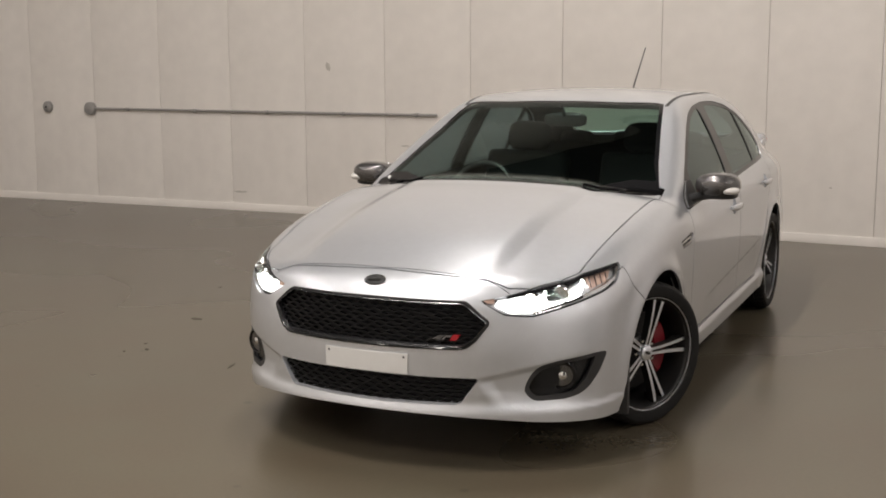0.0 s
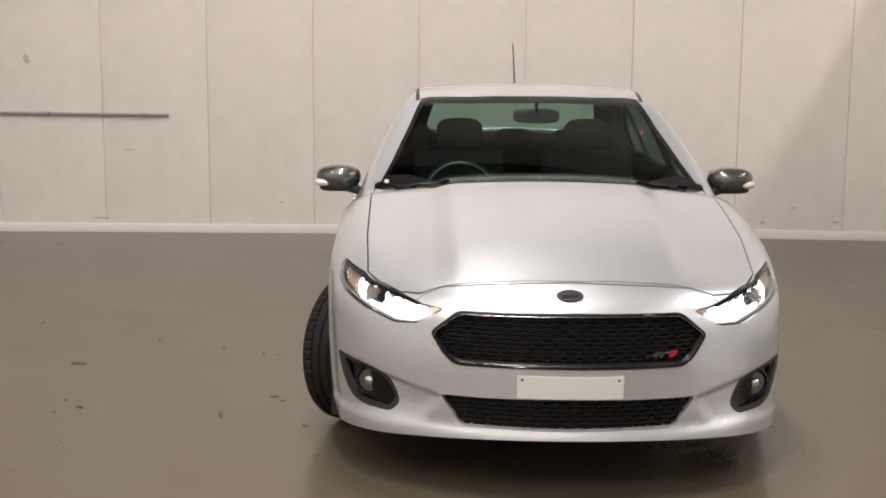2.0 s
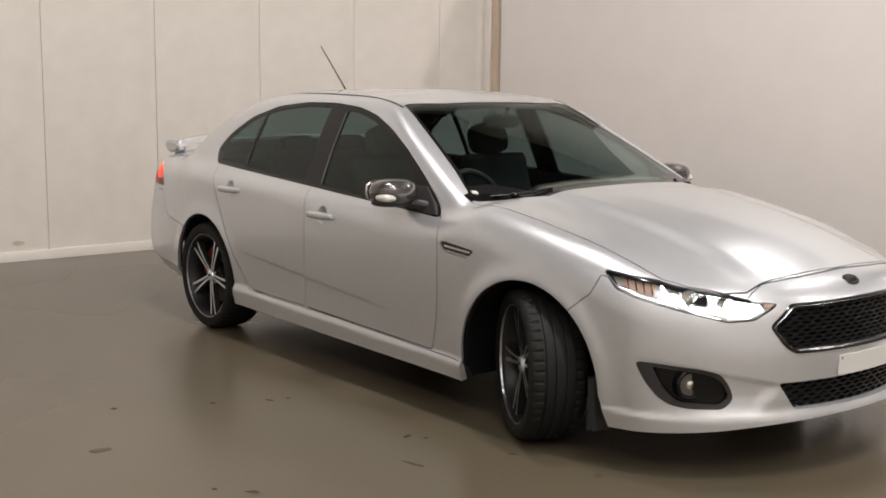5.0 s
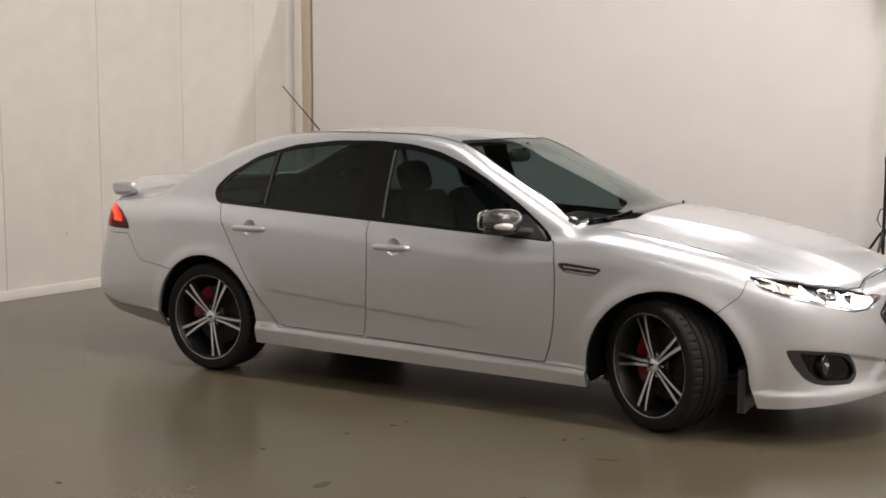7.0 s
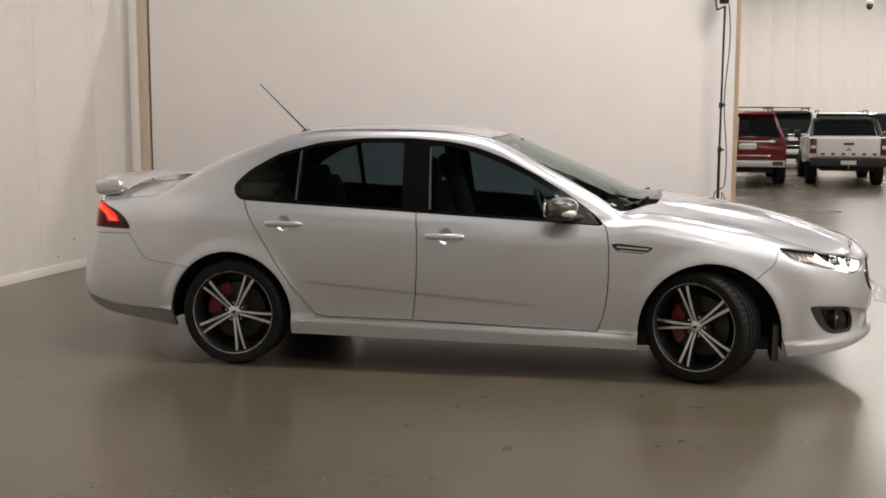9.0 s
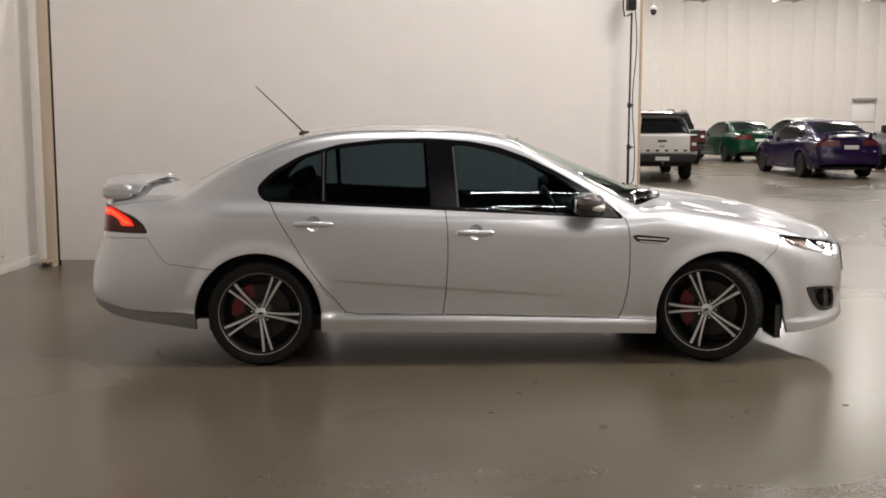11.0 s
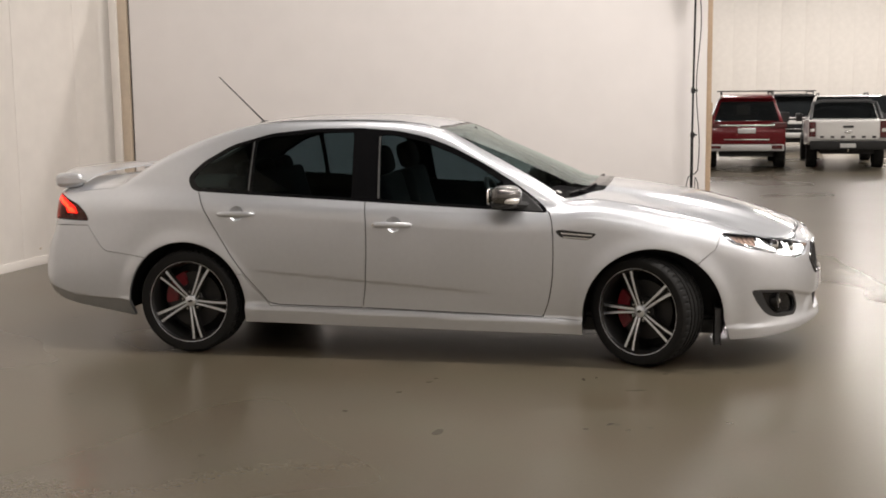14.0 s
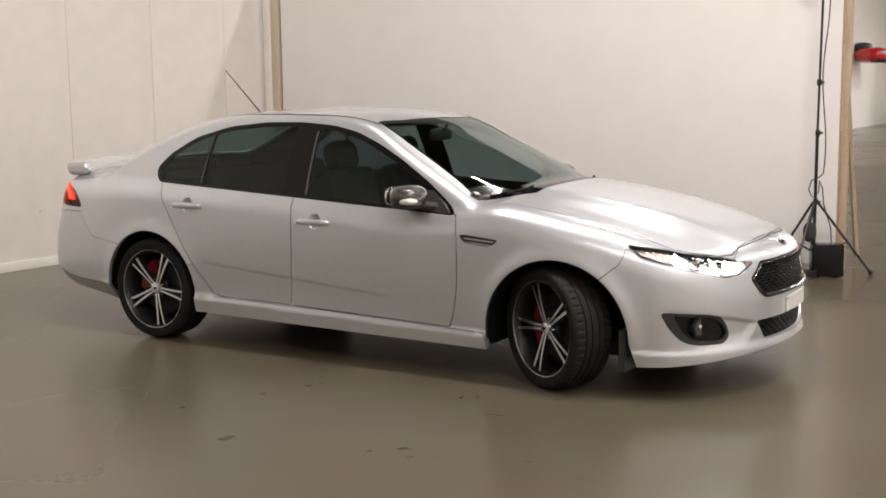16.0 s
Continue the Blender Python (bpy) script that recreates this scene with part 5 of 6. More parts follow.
CORE_ON = glowing("lit_tail_core", (1.0, 0.24, 0.10), 5, (0.5, 0.05, 0.03))
GREY_STRIP = material("grey_rubber_strip", (0.07, 0.07, 0.07), 0.4)
LENS_WHITE = material("indicator_lens", (0.78, 0.76, 0.73), 0.18, 0.3)
for s in (1, -1):
    side = "" if s > 0 else "y"
    for cup, (x0, x1, z) in (("cup_r", (-1.180, -0.938, 0.887)), ("cup_f", (-0.182, 0.055, 0.831))):
        door = part("door_handle", handle_bar(x0, x1, z, s), SILVER, sedan, "silver pull handle", smooth=60)
        cx, cz = (-1.060, 0.890) if cup == "cup_r" else (-0.058, 0.834)
        bowl = [[(px, py - 0.032 * (1 - min(((px - cx) ** 2 + (pz - cz) ** 2) / 0.047**2, 1)), pz) for px, py, pz in f] for f in REG[cup]]
        b = bmesh.new()
        for f in bowl:
            b.faces.new([b.verts.new((px, s * py, pz)) for px, py, pz in f][::s])
        bmesh.ops.remove_doubles(b, verts=b.verts, dist=1e-5)
        part("handle_cup", b, SILVER, door, smooth=80)
    part("key_barrel", side_patch([(-0.178 + 0.011 * math.cos(a), 0.829 + 0.011 * math.sin(a)) for a in np.linspace(0, 6.28, 13)[:-1]], -0.024, 0.004, s), CHROME, sedan)
    vent = panel("side_vent", REG["vent"], SATIN_BLACK, sedan, mirror=side, lift=-0.010, rim=0, label="black wing vent with bright slats")
    for k in range(2):
        z0 = 0.796 - 0.021 * k
        part("vent_slat", side_patch([(0.945 + 0.012 * k, z0), (1.135 - 0.01 * k, z0 - 0.012), (1.128 - 0.01 * k, z0 - 0.021), (0.950 + 0.012 * k, z0 - 0.009)], 0.002, 0.008, s), CHROME, vent, smooth=None)
    part("pillar_strip", side_patch([(-0.170, 0.985), (-0.158, 0.985), (-0.186, 1.352), (-0.196, 1.352)], -0.001, 0.004, s), GREY_STRIP, sedan, smooth=None)
    part("quarter_strip", side_patch([(-1.006, 1.026), (-0.998, 1.026), (-1.000, 1.325), (-1.008, 1.322)], -0.001, 0.004, s), GREY_STRIP, sedan, smooth=None)
    panel("roof_strip", REG["roof_strip"], SATIN_BLACK, sedan, mirror=side, lift=-0.002, rim=0.006, label="black roof moulding")
    # door mirror
    mir = part("door_mirror", blob(0.632, s * 0.988, 1.014, 0.096, 0.112, 0.062, 0.80), CARBON, sedan, "dark grey door mirror", smooth=60)
    part("mirror_base", blob(0.622, s * 0.985, 0.962, 0.074, 0.100, 0.020, 0.7), SATIN_BLACK, mir, smooth=60)
    part("mirror_arm", rod([(0.760, s * 0.845, 0.945), (0.70, s * 0.89, 0.955), (0.63, s * 0.95, 0.962)], 0.022, 10), SATIN_BLACK, mir)
    part("mirror_foot", side_patch([(0.60, 0.925), (0.84, 0.915), (0.80, 0.962), (0.70, 1.035), (0.62, 1.035)], -0.003, 0.012, s), SATIN_BLACK, mir, "black mirror foot in the window corner", smooth=None)
    part("indicator_lens", blob(0.672, s * 1.056, 0.992, 0.050, 0.046, 0.021, 0.8), LENS_WHITE, mir, "pale indicator lens", smooth=60)
    part("mirror_glass", blob(0.540, s * 0.988, 1.014, 0.010, 0.092, 0.050, 0.6), CHROME, mir, smooth=60)
for s, t in zip((1, -1), [c for c in sedan.children if c.name.startswith("tail_light")]):
    part("tail_glow", side_patch([(-2.405, 0.975), (-2.34, 0.979), (-2.262, 0.944), (-2.204, 0.912), (-2.180, 0.872), (-2.258, 0.876), (-2.276, 0.912), (-2.325, 0.936), (-2.41, 0.930)], 0.008, 0.006, s), TAIL_ON, t, "glowing red strip", smooth=None)
    part("tail_core", side_patch([(-2.385, 0.966), (-2.34, 0.969), (-2.268, 0.934), (-2.215, 0.902), (-2.196, 0.880), (-2.246, 0.883), (-2.262, 0.910), (-2.318, 0.944), (-2.39, 0.950)], 0.0045, 0.003, s), CORE_ON, t, "orange-red glowing core", smooth=None)
    # shade under the silver bumper corner, laid on as a black patch
    part("valance_shade", side_patch([(-2.475, 0.445), (-2.40, 0.385), (-2.36, 0.362), (-2.43, 0.352), (-2.49, 0.39)], -0.002, 0.006, s), SATIN_BLACK, sedan, "black patch for the shade on the lower bumper corner", smooth=None)

# ---- roof aerial, boot wing, wipers ----
ROOF_Z = float(curve_at(ROOF, np.array([-1.21]))[0])
aerial = part("aerial", rod([(-1.195, 0.0, ROOF_Z + 0.02), (-1.352, 0.0, 1.590), (-1.512, 0.0, 1.744)], 0.0056, 8, taper=0.6), SATIN_BLACK, sedan)
part("aerial_base", blob(-1.182, 0, ROOF_Z + 0.004, 0.042, 0.018, 0.022, 0.9), SATIN_BLACK, aerial)


def wing_mesh():
    b = bmesh.new()
    n = 40
    rows = []
    prof = [(0.0, 0.004), (0.02, 0.012), (0.12, 0.017), (0.22, 0.014), (0.285, 0.004), (0.285, -0.006), (0.22, -0.012), (0.12, -0.022), (0.02, -0.024), (0.002, -0.012)]
    for i in range(n + 1):
        y = -0.70 + 1.40 * i / n
        f = abs(y) / 0.70
        drop = 0.040 * max((f - 0.45) / 0.55, 0) ** 1.6
        sweep = 0.090 * f**2
        lift = 0.010 * (1 - f**2)
        chord = 1 - 0.26 * f**2
        rows.append([b.verts.new((-2.475 + sweep + x * chord, y, 1.124 + lift - drop + z - 0.05 * x)) for x, z in prof])
    k = len(prof)
    for p, q in zip(rows, rows[1:]):
        for j in range(k):
            b.faces.new((p[j], p[(j + 1) % k], q[(j + 1) % k], q[j]))
    b.faces.new(rows[0]), b.faces.new(rows[-1])
    bmesh.ops.recalc_face_normals(b, faces=b.faces)
    return b


wing = part("boot_wing", wing_mesh(), SILVER, sedan, "silver boot-lid wing", smooth=50)
for s in (1, -1):
    part("wing_foot", blob(-2.315, s * 0.655, 1.075, 0.095, 0.040, 0.050, 0.6), SILVER, wing, smooth=60)


def screen_z(x, y):
    lo, hi = 0.7, 1.6
    for _ in range(24):
        mid = (lo + hi) / 2
        if body_field(np.array([[x, y, mid]]))[0] < 0:
            lo = mid
        else:
            hi = mid
    return lo


for pts in (((0.985, -0.69), (1.03, -0.60), (1.08, -0.50), (1.12, -0.43)), ((0.985, 0.70), (1.03, 0.62), (1.08, 0.52), (1.12, 0.44))):
    p3 = [(x, y, screen_z(x, y) + 0.006) for x, y in pts]
    w = part("wiper", rod(p3, 0.008, 6), SURROUND, sedan, "black wiper")
    part("wiper_pivot", blob(p3[1][0] + 0.02, p3[1][1], p3[1][2], 0.026, 0.018, 0.012, 0.8, 12, 8), SURROUND, w)

label_bm = bmesh.new()
corner = [(0.900, 0.738), (0.918, 0.742), (0.935, 0.722), (0.917, 0.718)]
up = [label_bm.verts.new((x, -y, screen_z(x, y) + 0.001)) for x, y in corner]
low = [label_bm.verts.new((x, -y, screen_z(x, y) - 0.004)) for x, y in corner]
label_bm.faces.new(up), label_bm.faces.new(low[::-1])
for i in range(4):
    label_bm.faces.new((up[i], low[i], low[(i + 1) % 4], up[(i + 1) % 4]))
bmesh.ops.recalc_face_normals(label_bm, faces=label_bm.faces)
part("windscreen_label", label_bm, PLATE_WHITE, sedan, "small blank white label in the windscreen corner", smooth=None)

# ---- cabin ----


part("parcel_shelf", box(-1.96, -0.64, 1.012, -1.20, 0.64, 1.030, 0.005), CABIN, sedan, "dark parcel shelf")


def seat(x, y, wide, rear=False):
    back = part("seat", box(-0.07, -wide / 2, 0.0, 0.07, wide / 2, 0.60, 0.05, seg=3), SEAT, sedan, m=pose(x, y, 0.52, 0, -16, 0), smooth=60)
    part("cushion", box(0.02, -wide / 2, -0.12, 0.50, wide / 2, 0.05, 0.05, seg=3), SEAT, back, m=pose(0, 0, 0, 0, 10, 0), smooth=60)
    return back


for y in (0.37, -0.37):
    s0 = seat(-0.09, y, 0.52)
    part("headrest", blob(0.02, 0, 0.690, 0.062, 0.135, 0.092, 0.6), SEAT, s0, smooth=60)
    for d in (0.05, -0.05):
        part("headrest_post", rod([(0, d, 0.58), (0.01, d, 0.66)], 0.006, 6), CHROME, s0)
r0 = seat(-1.02, 0, 1.22)
for y in (0.38, 0, -0.38):
    part("headrest", blob(0.0, y, 0.63, 0.045, 0.120, 0.055, 0.6), SEAT, r0, smooth=60)
b = box(0.62, -0.74, 0.72, 1.0, 0.74, 0.93, 0.05, seg=3)
dash = part("dashboard", b, CABIN, sedan, smooth=60)
part("instrument_hood", blob(0.66, -0.37, 0.93, 0.10, 0.20, 0.055, 0.7), CABIN, dash, smooth=60)
b = bmesh.new()
n, m = 40, 10
rows = []
for i in range(n):
    a = 2 * math.pi * i / n
    rows.append([b.verts.new(((0.0 + 0.016 * math.sin(q)), (0.185 + 0.016 * math.cos(q)) * math.cos(a), (0.185 + 0.016 * math.cos(q)) * math.sin(a))) for q in (2 * math.pi * j / m for j in range(m))])
for i in range(n):
    for j in range(m):
        b.faces.new((rows[i][j], rows[(i + 1) % n][j], rows[(i + 1) % n][(j + 1) % m], rows[i][(j + 1) % m]))
wheel_in = part("steering_wheel", b, BLACK, sedan, m=pose(0.50, -0.37, 0.90, 0, -24, 0), smooth=60)
part("wheel_boss", blob(0.02, 0, -0.01, 0.035, 0.065, 0.06, 0.8), CABIN, wheel_in, smooth=60)
for a in (0, 180, 270):
    part("wheel_spoke", box(0.0, 0.05, -0.018, 0.015, 0.185, 0.018, 0.004), CABIN, wheel_in, m=pose(0, 0, 0, a, 0, 0))
mirror_in = part("rear_view_mirror", blob(0.235, 0.035, 1.312, 0.024, 0.125, 0.040, 0.6), BLACK, sedan, smooth=60)
part("mirror_stem", rod([(0.25, 0.035, 1.33), (0.29, 0.03, 1.385)], 0.010, 6), CABIN, mirror_in)

# ---- wall fittings ----
PIPE_GREY = material("grey_conduit", (0.30, 0.29, 0.28), 0.45, 0.3, 0.1, 12)
pipe = thing("pipe", "thin grey conduit fixed along the white panel wall", "pipe", pose(WEST, 0, 1.145))
part("tube", rod([(0.030, -7.72, 0.018), (0.030, -3.06, -0.012)], 0.014, 10), PIPE_GREY, pipe)
for y in (-7.2, -6.2, -5.2, -4.2, -3.3):
    part("clip", box(0.0, y - 0.012, -0.020 - 0.006 * (y + 5.4), 0.050, y + 0.012, 0.022 - 0.006 * (y + 5.4), 0.004), PIPE_GREY, pipe)
part("end_flange", lathe([(0.0, 0.06), (0.06, 0.058), (0.078, 0.048), (0.080, 0.0)], 24, "x"), PIPE_GREY, pipe, m=pose(0, -7.78, 0.018))
boss = thing("wall_boss", "round grey fitting on the white panel wall", "fitting", pose(WEST, -8.47, 1.178))
part("cover", lathe([(0.0, 0.05), (0.05, 0.048), (0.066, 0.036), (0.072, 0.0)], 24, "x"), PIPE_GREY, boss)
part("centre_screw", lathe([(0.0, 0.058), (0.012, 0.056), (0.016, 0.04)], 12, "x"), SATIN_BLACK, boss)

# chips and scuffs in the wall's coating
SCUFF = material("scuffed_coating", (0.52, 0.45, 0.37), 0.7, 0, 0.2, 30)
SMUDGE = material("grey_smudge", (0.50, 0.47, 0.43), 0.6, 0, 0.15, 20)


def chip(y, z, w, h, mat, seed):
    rnd = random.Random(seed)
    b = bmesh.new()
    n = 18
    pts = []
    for k in range(n):
        a = 2 * math.pi * k / n
        r = 0.6 + 0.4 * rnd.random()
        pts.append((y + w / 2 * r * math.cos(a), z + h / 2 * r * math.sin(a)))
    hi = [b.verts.new((0.0024, p, q)) for p, q in pts]
    lo = [b.verts.new((0.0002, p, q)) for p, q in pts]
    b.faces.new(hi)
    for k in range(n):
        b.faces.new((hi[k], lo[k], lo[(k + 1) % n], hi[(k + 1) % n]))
    bmesh.ops.recalc_face_normals(b, faces=b.faces)
    part("scuff", b, mat, wall_west, smooth=None, m=BENT if y > BEND_Y else STRAIGHT)


for k, (y, z, w, h, m) in enumerate(((-0.93, 0.155, 0.12, 0.05, SCUFF), (-1.25, 0.118, 0.30, 0.012, SCUFF), (-3.74, 0.14, 0.20, 0.025, SMUDGE), (-3.45, 0.80, 0.13, 0.02, SMUDGE), (-4.4, 1.65, 0.07, 0.12, SMUDGE),
                                     (2.62, 0.16, 0.05, 0.03, SCUFF), (3.3, 0.17, 0.09, 0.02, SCUFF), (0.95, 0.52, 0.035, 0.02, SMUDGE), (2.9, 0.30, 0.05, 0.04, SMUDGE), (-5.6, 0.22, 0.25, 0.03, SMUDGE), (-2.0, 0.30, 0.06, 0.02, SMUDGE))):
    chip(y, z, w, h, m, k)

# ---- studio light on a tripod ----
STAND_BLACK = material("stand_black", (0.014, 0.014, 0.015), 0.42, 0.2, 0.1, 30)
SX, SY = 1.790, 3.66
stand = thing("light_stand", "black tripod light stand with a lamp head and loose cable", "light stand", pose(SX, SY, 0))
part("lower_tube", rod([(0, 0, 0.16), (0, 0, 1.18)], 0.014, 12), STAND_BLACK, stand)
part("upper_tube", rod([(0, 0, 1.18), (0.012, 0.0, 2.54)], 0.010, 12), STAND_BLACK, stand)
for z in (0.62, 1.20, 1.62):
    c = part("collar", lathe([(0.019, -0.025), (0.021, -0.017), (0.021, 0.017), (0.018, 0.025)], 16, "z"), STAND_BLACK, stand, m=pose(0.003, 0, z))
    part("knob", rod([(0.014, -0.005, 0), (0.042, -0.010, 0)], 0.009, 8), STAND_BLACK, c)
for k, a in enumerate((20, 150, 262)):
    c, s = math.cos(radians(a)), math.sin(radians(a))
    leg = part("leg", rod([(0.025 * c, 0.025 * s, 0.61), (0.47 * c, 0.47 * s, 0.015)], 0.011, 8), STAND_BLACK, stand)
    part("brace", rod([(0.018 * c, 0.018 * s, 0.19), (0.27 * c, 0.27 * s, 0.275)], 0.007, 6), STAND_BLACK, leg)
    part("foot", blob(0.47 * c, 0.47 * s, 0.016, 0.022, 0.022, 0.016, 0.9, 12, 8), RUBBER, leg)
head = part("lamp_head", box(-0.040, -0.08, 2.56, 0.046, 0.06, 2.82, 0.016), STAND_BLACK, stand, "black lamp head")
part("yoke", rod([(-0.06, 0, 2.50), (-0.075, 0, 2.60), (-0.075, 0, 2.68)], 0.008, 6), STAND_BLACK, head)
part("tilt_handle", rod([(0.0, -0.05, 2.53), (-0.055, -0.11, 2.50)], 0.009, 8), STAND_BLACK, head)
pts = [(0.05 + 0.018 * math.sin(9 * t), 0.012 * math.cos(7 * t), 2.56 - 1.70 * t) for t in np.linspace(0, 1, 26)]
pts += [(0.03, -0.01, 0.83), (-0.03, -0.03, 0.80), (-0.05, -0.03, 0.72), (-0.02, -0.03, 0.66), (0.03, -0.02, 0.70), (0.035, -0.02, 0.80), (0.06, -0.02, 0.74), (0.07, 0.0, 0.60), (0.13, 0.02, 0.40), (0.15, 0.0, 0.20), (0.12, -0.05, 0.05), (0.10, -0.10, 0.012)]
part("cable", rod(pts, 0.0055, 6), STAND_BLACK, stand, "loose black cable")
bx = thing("loudspeaker", "small black box standing on the floor by the tripod", "box", pose(SX + 0.13, SY - 0.10, 0, 0, 0, 20))
part("cabinet", box(-0.13, -0.085, 0.012, 0.13, 0.085, 0.28, 0.012), SURROUND, bx)
part("front_panel", box(-0.112, -0.092, 0.03, 0.112, -0.086, 0.26, 0.004), MESH_BLACK, bx)
for q in (-0.07, 0.07):
    part("foot", box(q - 0.015, -0.06, 0.0, q + 0.015, 0.06, 0.013, 0.003), RUBBER, bx)
coil = thing("cable_coil", "black cable coiled on the floor by the tripod", "cable")
part("coil", rod([(SX - 0.02 + 0.10 * math.cos(a), SY - 0.26 + 0.09 * math.sin(a), 0.012 + 0.003 * a) for a in np.linspace(0, 19, 90)], 0.008, 6), STAND_BLACK, coil)
bag = thing("sandbag", "small grey weight bag hung under the tripod", "bag", pose(SX - 0.03, SY - 0.03, 0.36))
part("sack", blob(0, 0, 0, 0.055, 0.045, 0.085, 0.8, 18, 12), material("grey_bag_cloth", (0.03, 0.03, 0.03), 0.8, 0, 0.3, 30, bump=0.3), bag)
part("strap", rod([(0, 0, 0.07), (0.02, 0.02, 0.19), (0.03, 0.03, 0.24)], 0.008, 6), SATIN_BLACK, bag)

# ---- hung ceiling lights of the hall ----
LIGHT_BODY = material("white_light_body", (0.7, 0.69, 0.67), 0.4)


def hung_light(sx, sy):
    ob = thing("ceiling_light", "white hung strip light, switched on", "ceiling light", group="hung ceiling lights")
    b = box(-sx / 2 - 0.05, -sy / 2 - 0.05, 0.05, sx / 2 + 0.05, sy / 2 + 0.05, 0.12, 0.012)
    part("frame", b, LIGHT_BODY, ob)
    for q in (-1, 1):
        part("end_cap", box(q * (sx / 2 + 0.03) - 0.02, -sy / 2 - 0.05, 0.0, q * (sx / 2 + 0.03) + 0.02, sy / 2 + 0.05, 0.05, 0.006), LIGHT_BODY, ob)
    for q in (-0.3, 0.3):
        part("hanger", rod([(q * sx, 0, 0.12), (q * sx, 0, 3.335)], 0.004, 5), PIPE_GREY, ob)
    return ob


first_light = hung_light(0.62, 1.1)
first_light.matrix_world = pose(FAR_LIGHTS[0][0], FAR_LIGHTS[0][1], 5.06)
for x, y in [q for q in FAR_LIGHTS[1:] if q[1] < 31] + [(6.15, 30.0), (12.25, 30.0), (18.35, 30.0)]:
    copy_thing(first_light, pose(x, y, 5.06))
dome = thing("camera_dome", "white dome camera hung from the ceiling", "camera", pose(7.8, 30.0, 4.60) @ Matrix.Diagonal((0.8, 0.8, 1, 1)))
part("mount", lathe([(0.05, 0.30), (0.14, 0.27), (0.15, 0.18)], 20, "z"), LIGHT_BODY, dome)
part("dome", blob(0, 0, 0.13, 0.13, 0.13, 0.13, 1.0, 20, 12), CARBON, dome)
part("stem", rod([(0, 0, 0.29), (0, 0, 3.80)], 0.02, 8), LIGHT_BODY, dome)
flap = setting("wall_hatch", box(20.45, FAR - 0.05, 0.95, 21.5, FAR - 0.001, 2.0, 0.02), BOARD_WHITE, "pale square hatch in the far wall")
part("hood", box(20.42, FAR - 0.22, 1.90, 21.53, FAR - 0.051, 2.03, 0.01), material("grey_hatch_hood", (0.30, 0.29, 0.28), 0.5), flap)

# ---- by the far doorway ----
BIN = material("black_bin_plastic", (0.03, 0.03, 0.032), 0.5)
bin0 = thing("bin", "tall black bin by the far doorway", "bin", pose(-3.05, 44.5, 0))
b = box(-0.30, -0.30, 0.0, 0.30, 0.30, 1.05, 0.05)
for v in b.verts:
    v.co.x *= 0.85 + 0.15 * v.co.z
    v.co.y *= 0.85 + 0.15 * v.co.z
part("tub", b, BIN, bin0)
part("lid", box(-0.33, -0.33, 1.052, 0.33, 0.33, 1.12, 0.03), BIN, bin0)
sign = thing("wall_sign", "small bright blue sign beyond the doorway", "sign", pose(-2.6, FAR + 12.9, 3.2))
part("board", box(-0.5, 0.0, 0.0, 0.5, 0.06, 0.42, 0.01), material("blue_sign", (0.02, 0.30, 0.62), 0.4), sign)
RED_GLOSS = material("red_gloss", (0.50, 0.012, 0.02), 0.2, 0, 0.05, coat=0.6)
tank = thing("compressor", "red wheeled workshop compressor on the floor", "compressor", pose(-1.0, FAR + 12.2, 0))
part("tank", blob(0, 0, 0.45, 0.45, 0.25, 0.30, 0.8), RED_GLOSS, tank)
part("motor", blob(0.05, 0, 0.98, 0.35, 0.22, 0.24, 0.7), SATIN_BLACK, tank)
for x in (-0.3, 0.3):
    part("wheel", lathe([(0.16, -0.03), (0.165, 0.0), (0.16, 0.03)], 20), RUBBER, tank, m=pose(x, -0.22, 0.165))
nosecar = thing("wall_display", "red car nose mounted high on the panel wall", "display", pose(WEST + 0.01, 39.3, 2.72, 0, 0, 90))
b = blob(0, -0.55, 0, 0.85, 0.60, 0.30, 0.7)
part("nose", b, RED_GLOSS, nosecar)
part("screen", blob(0, -0.2, 0.30, 0.60, 0.30, 0.18, 0.7), BLACK, nosecar)
for s in (-1, 1):
    part("lamp", blob(s * 0.55, -1.02, 0.08, 0.18, 0.10, 0.07, 0.8, 16, 10), LENS_WHITE, nosecar)
part("bumper", box(-0.7, -1.15, -0.28, 0.7, -0.6, -0.16, 0.04), BLACK, nosecar)

# ---- parked vehicles in the hall ----


def hull(profile, wide, parent, name, mat, bevel=0.03, label=""):
    """A body out of a side outline (x, z); wide(x, z) gives the half width at each corner."""
    b = bmesh.new()
    left = [b.verts.new((x, wide(x, z), z)) for x, z in profile]
    right = [b.verts.new((x, -wide(x, z), z)) for x, z in profile]
    n = len(profile)
    b.faces.new(left), b.faces.new(right[::-1])
    for i in range(n):
        b.faces.new((left[i], right[i], right[(i + 1) % n], left[(i + 1) % n]))
    bmesh.ops.recalc_face_normals(b, faces=b.faces)
    if bevel:
        bmesh.ops.bevel(b, geom=b.edges[:], offset=bevel, segments=3, profile=0.6, affect="EDGES", clamp_overlap=True)
    return part(name, b, mat, parent, label, smooth=40)


def paint(name, colour, metal=0.3):
    return material(name, colour, 0.24, metal * 0.3, 0.02, 4, coat=0.35, spec=0.18)


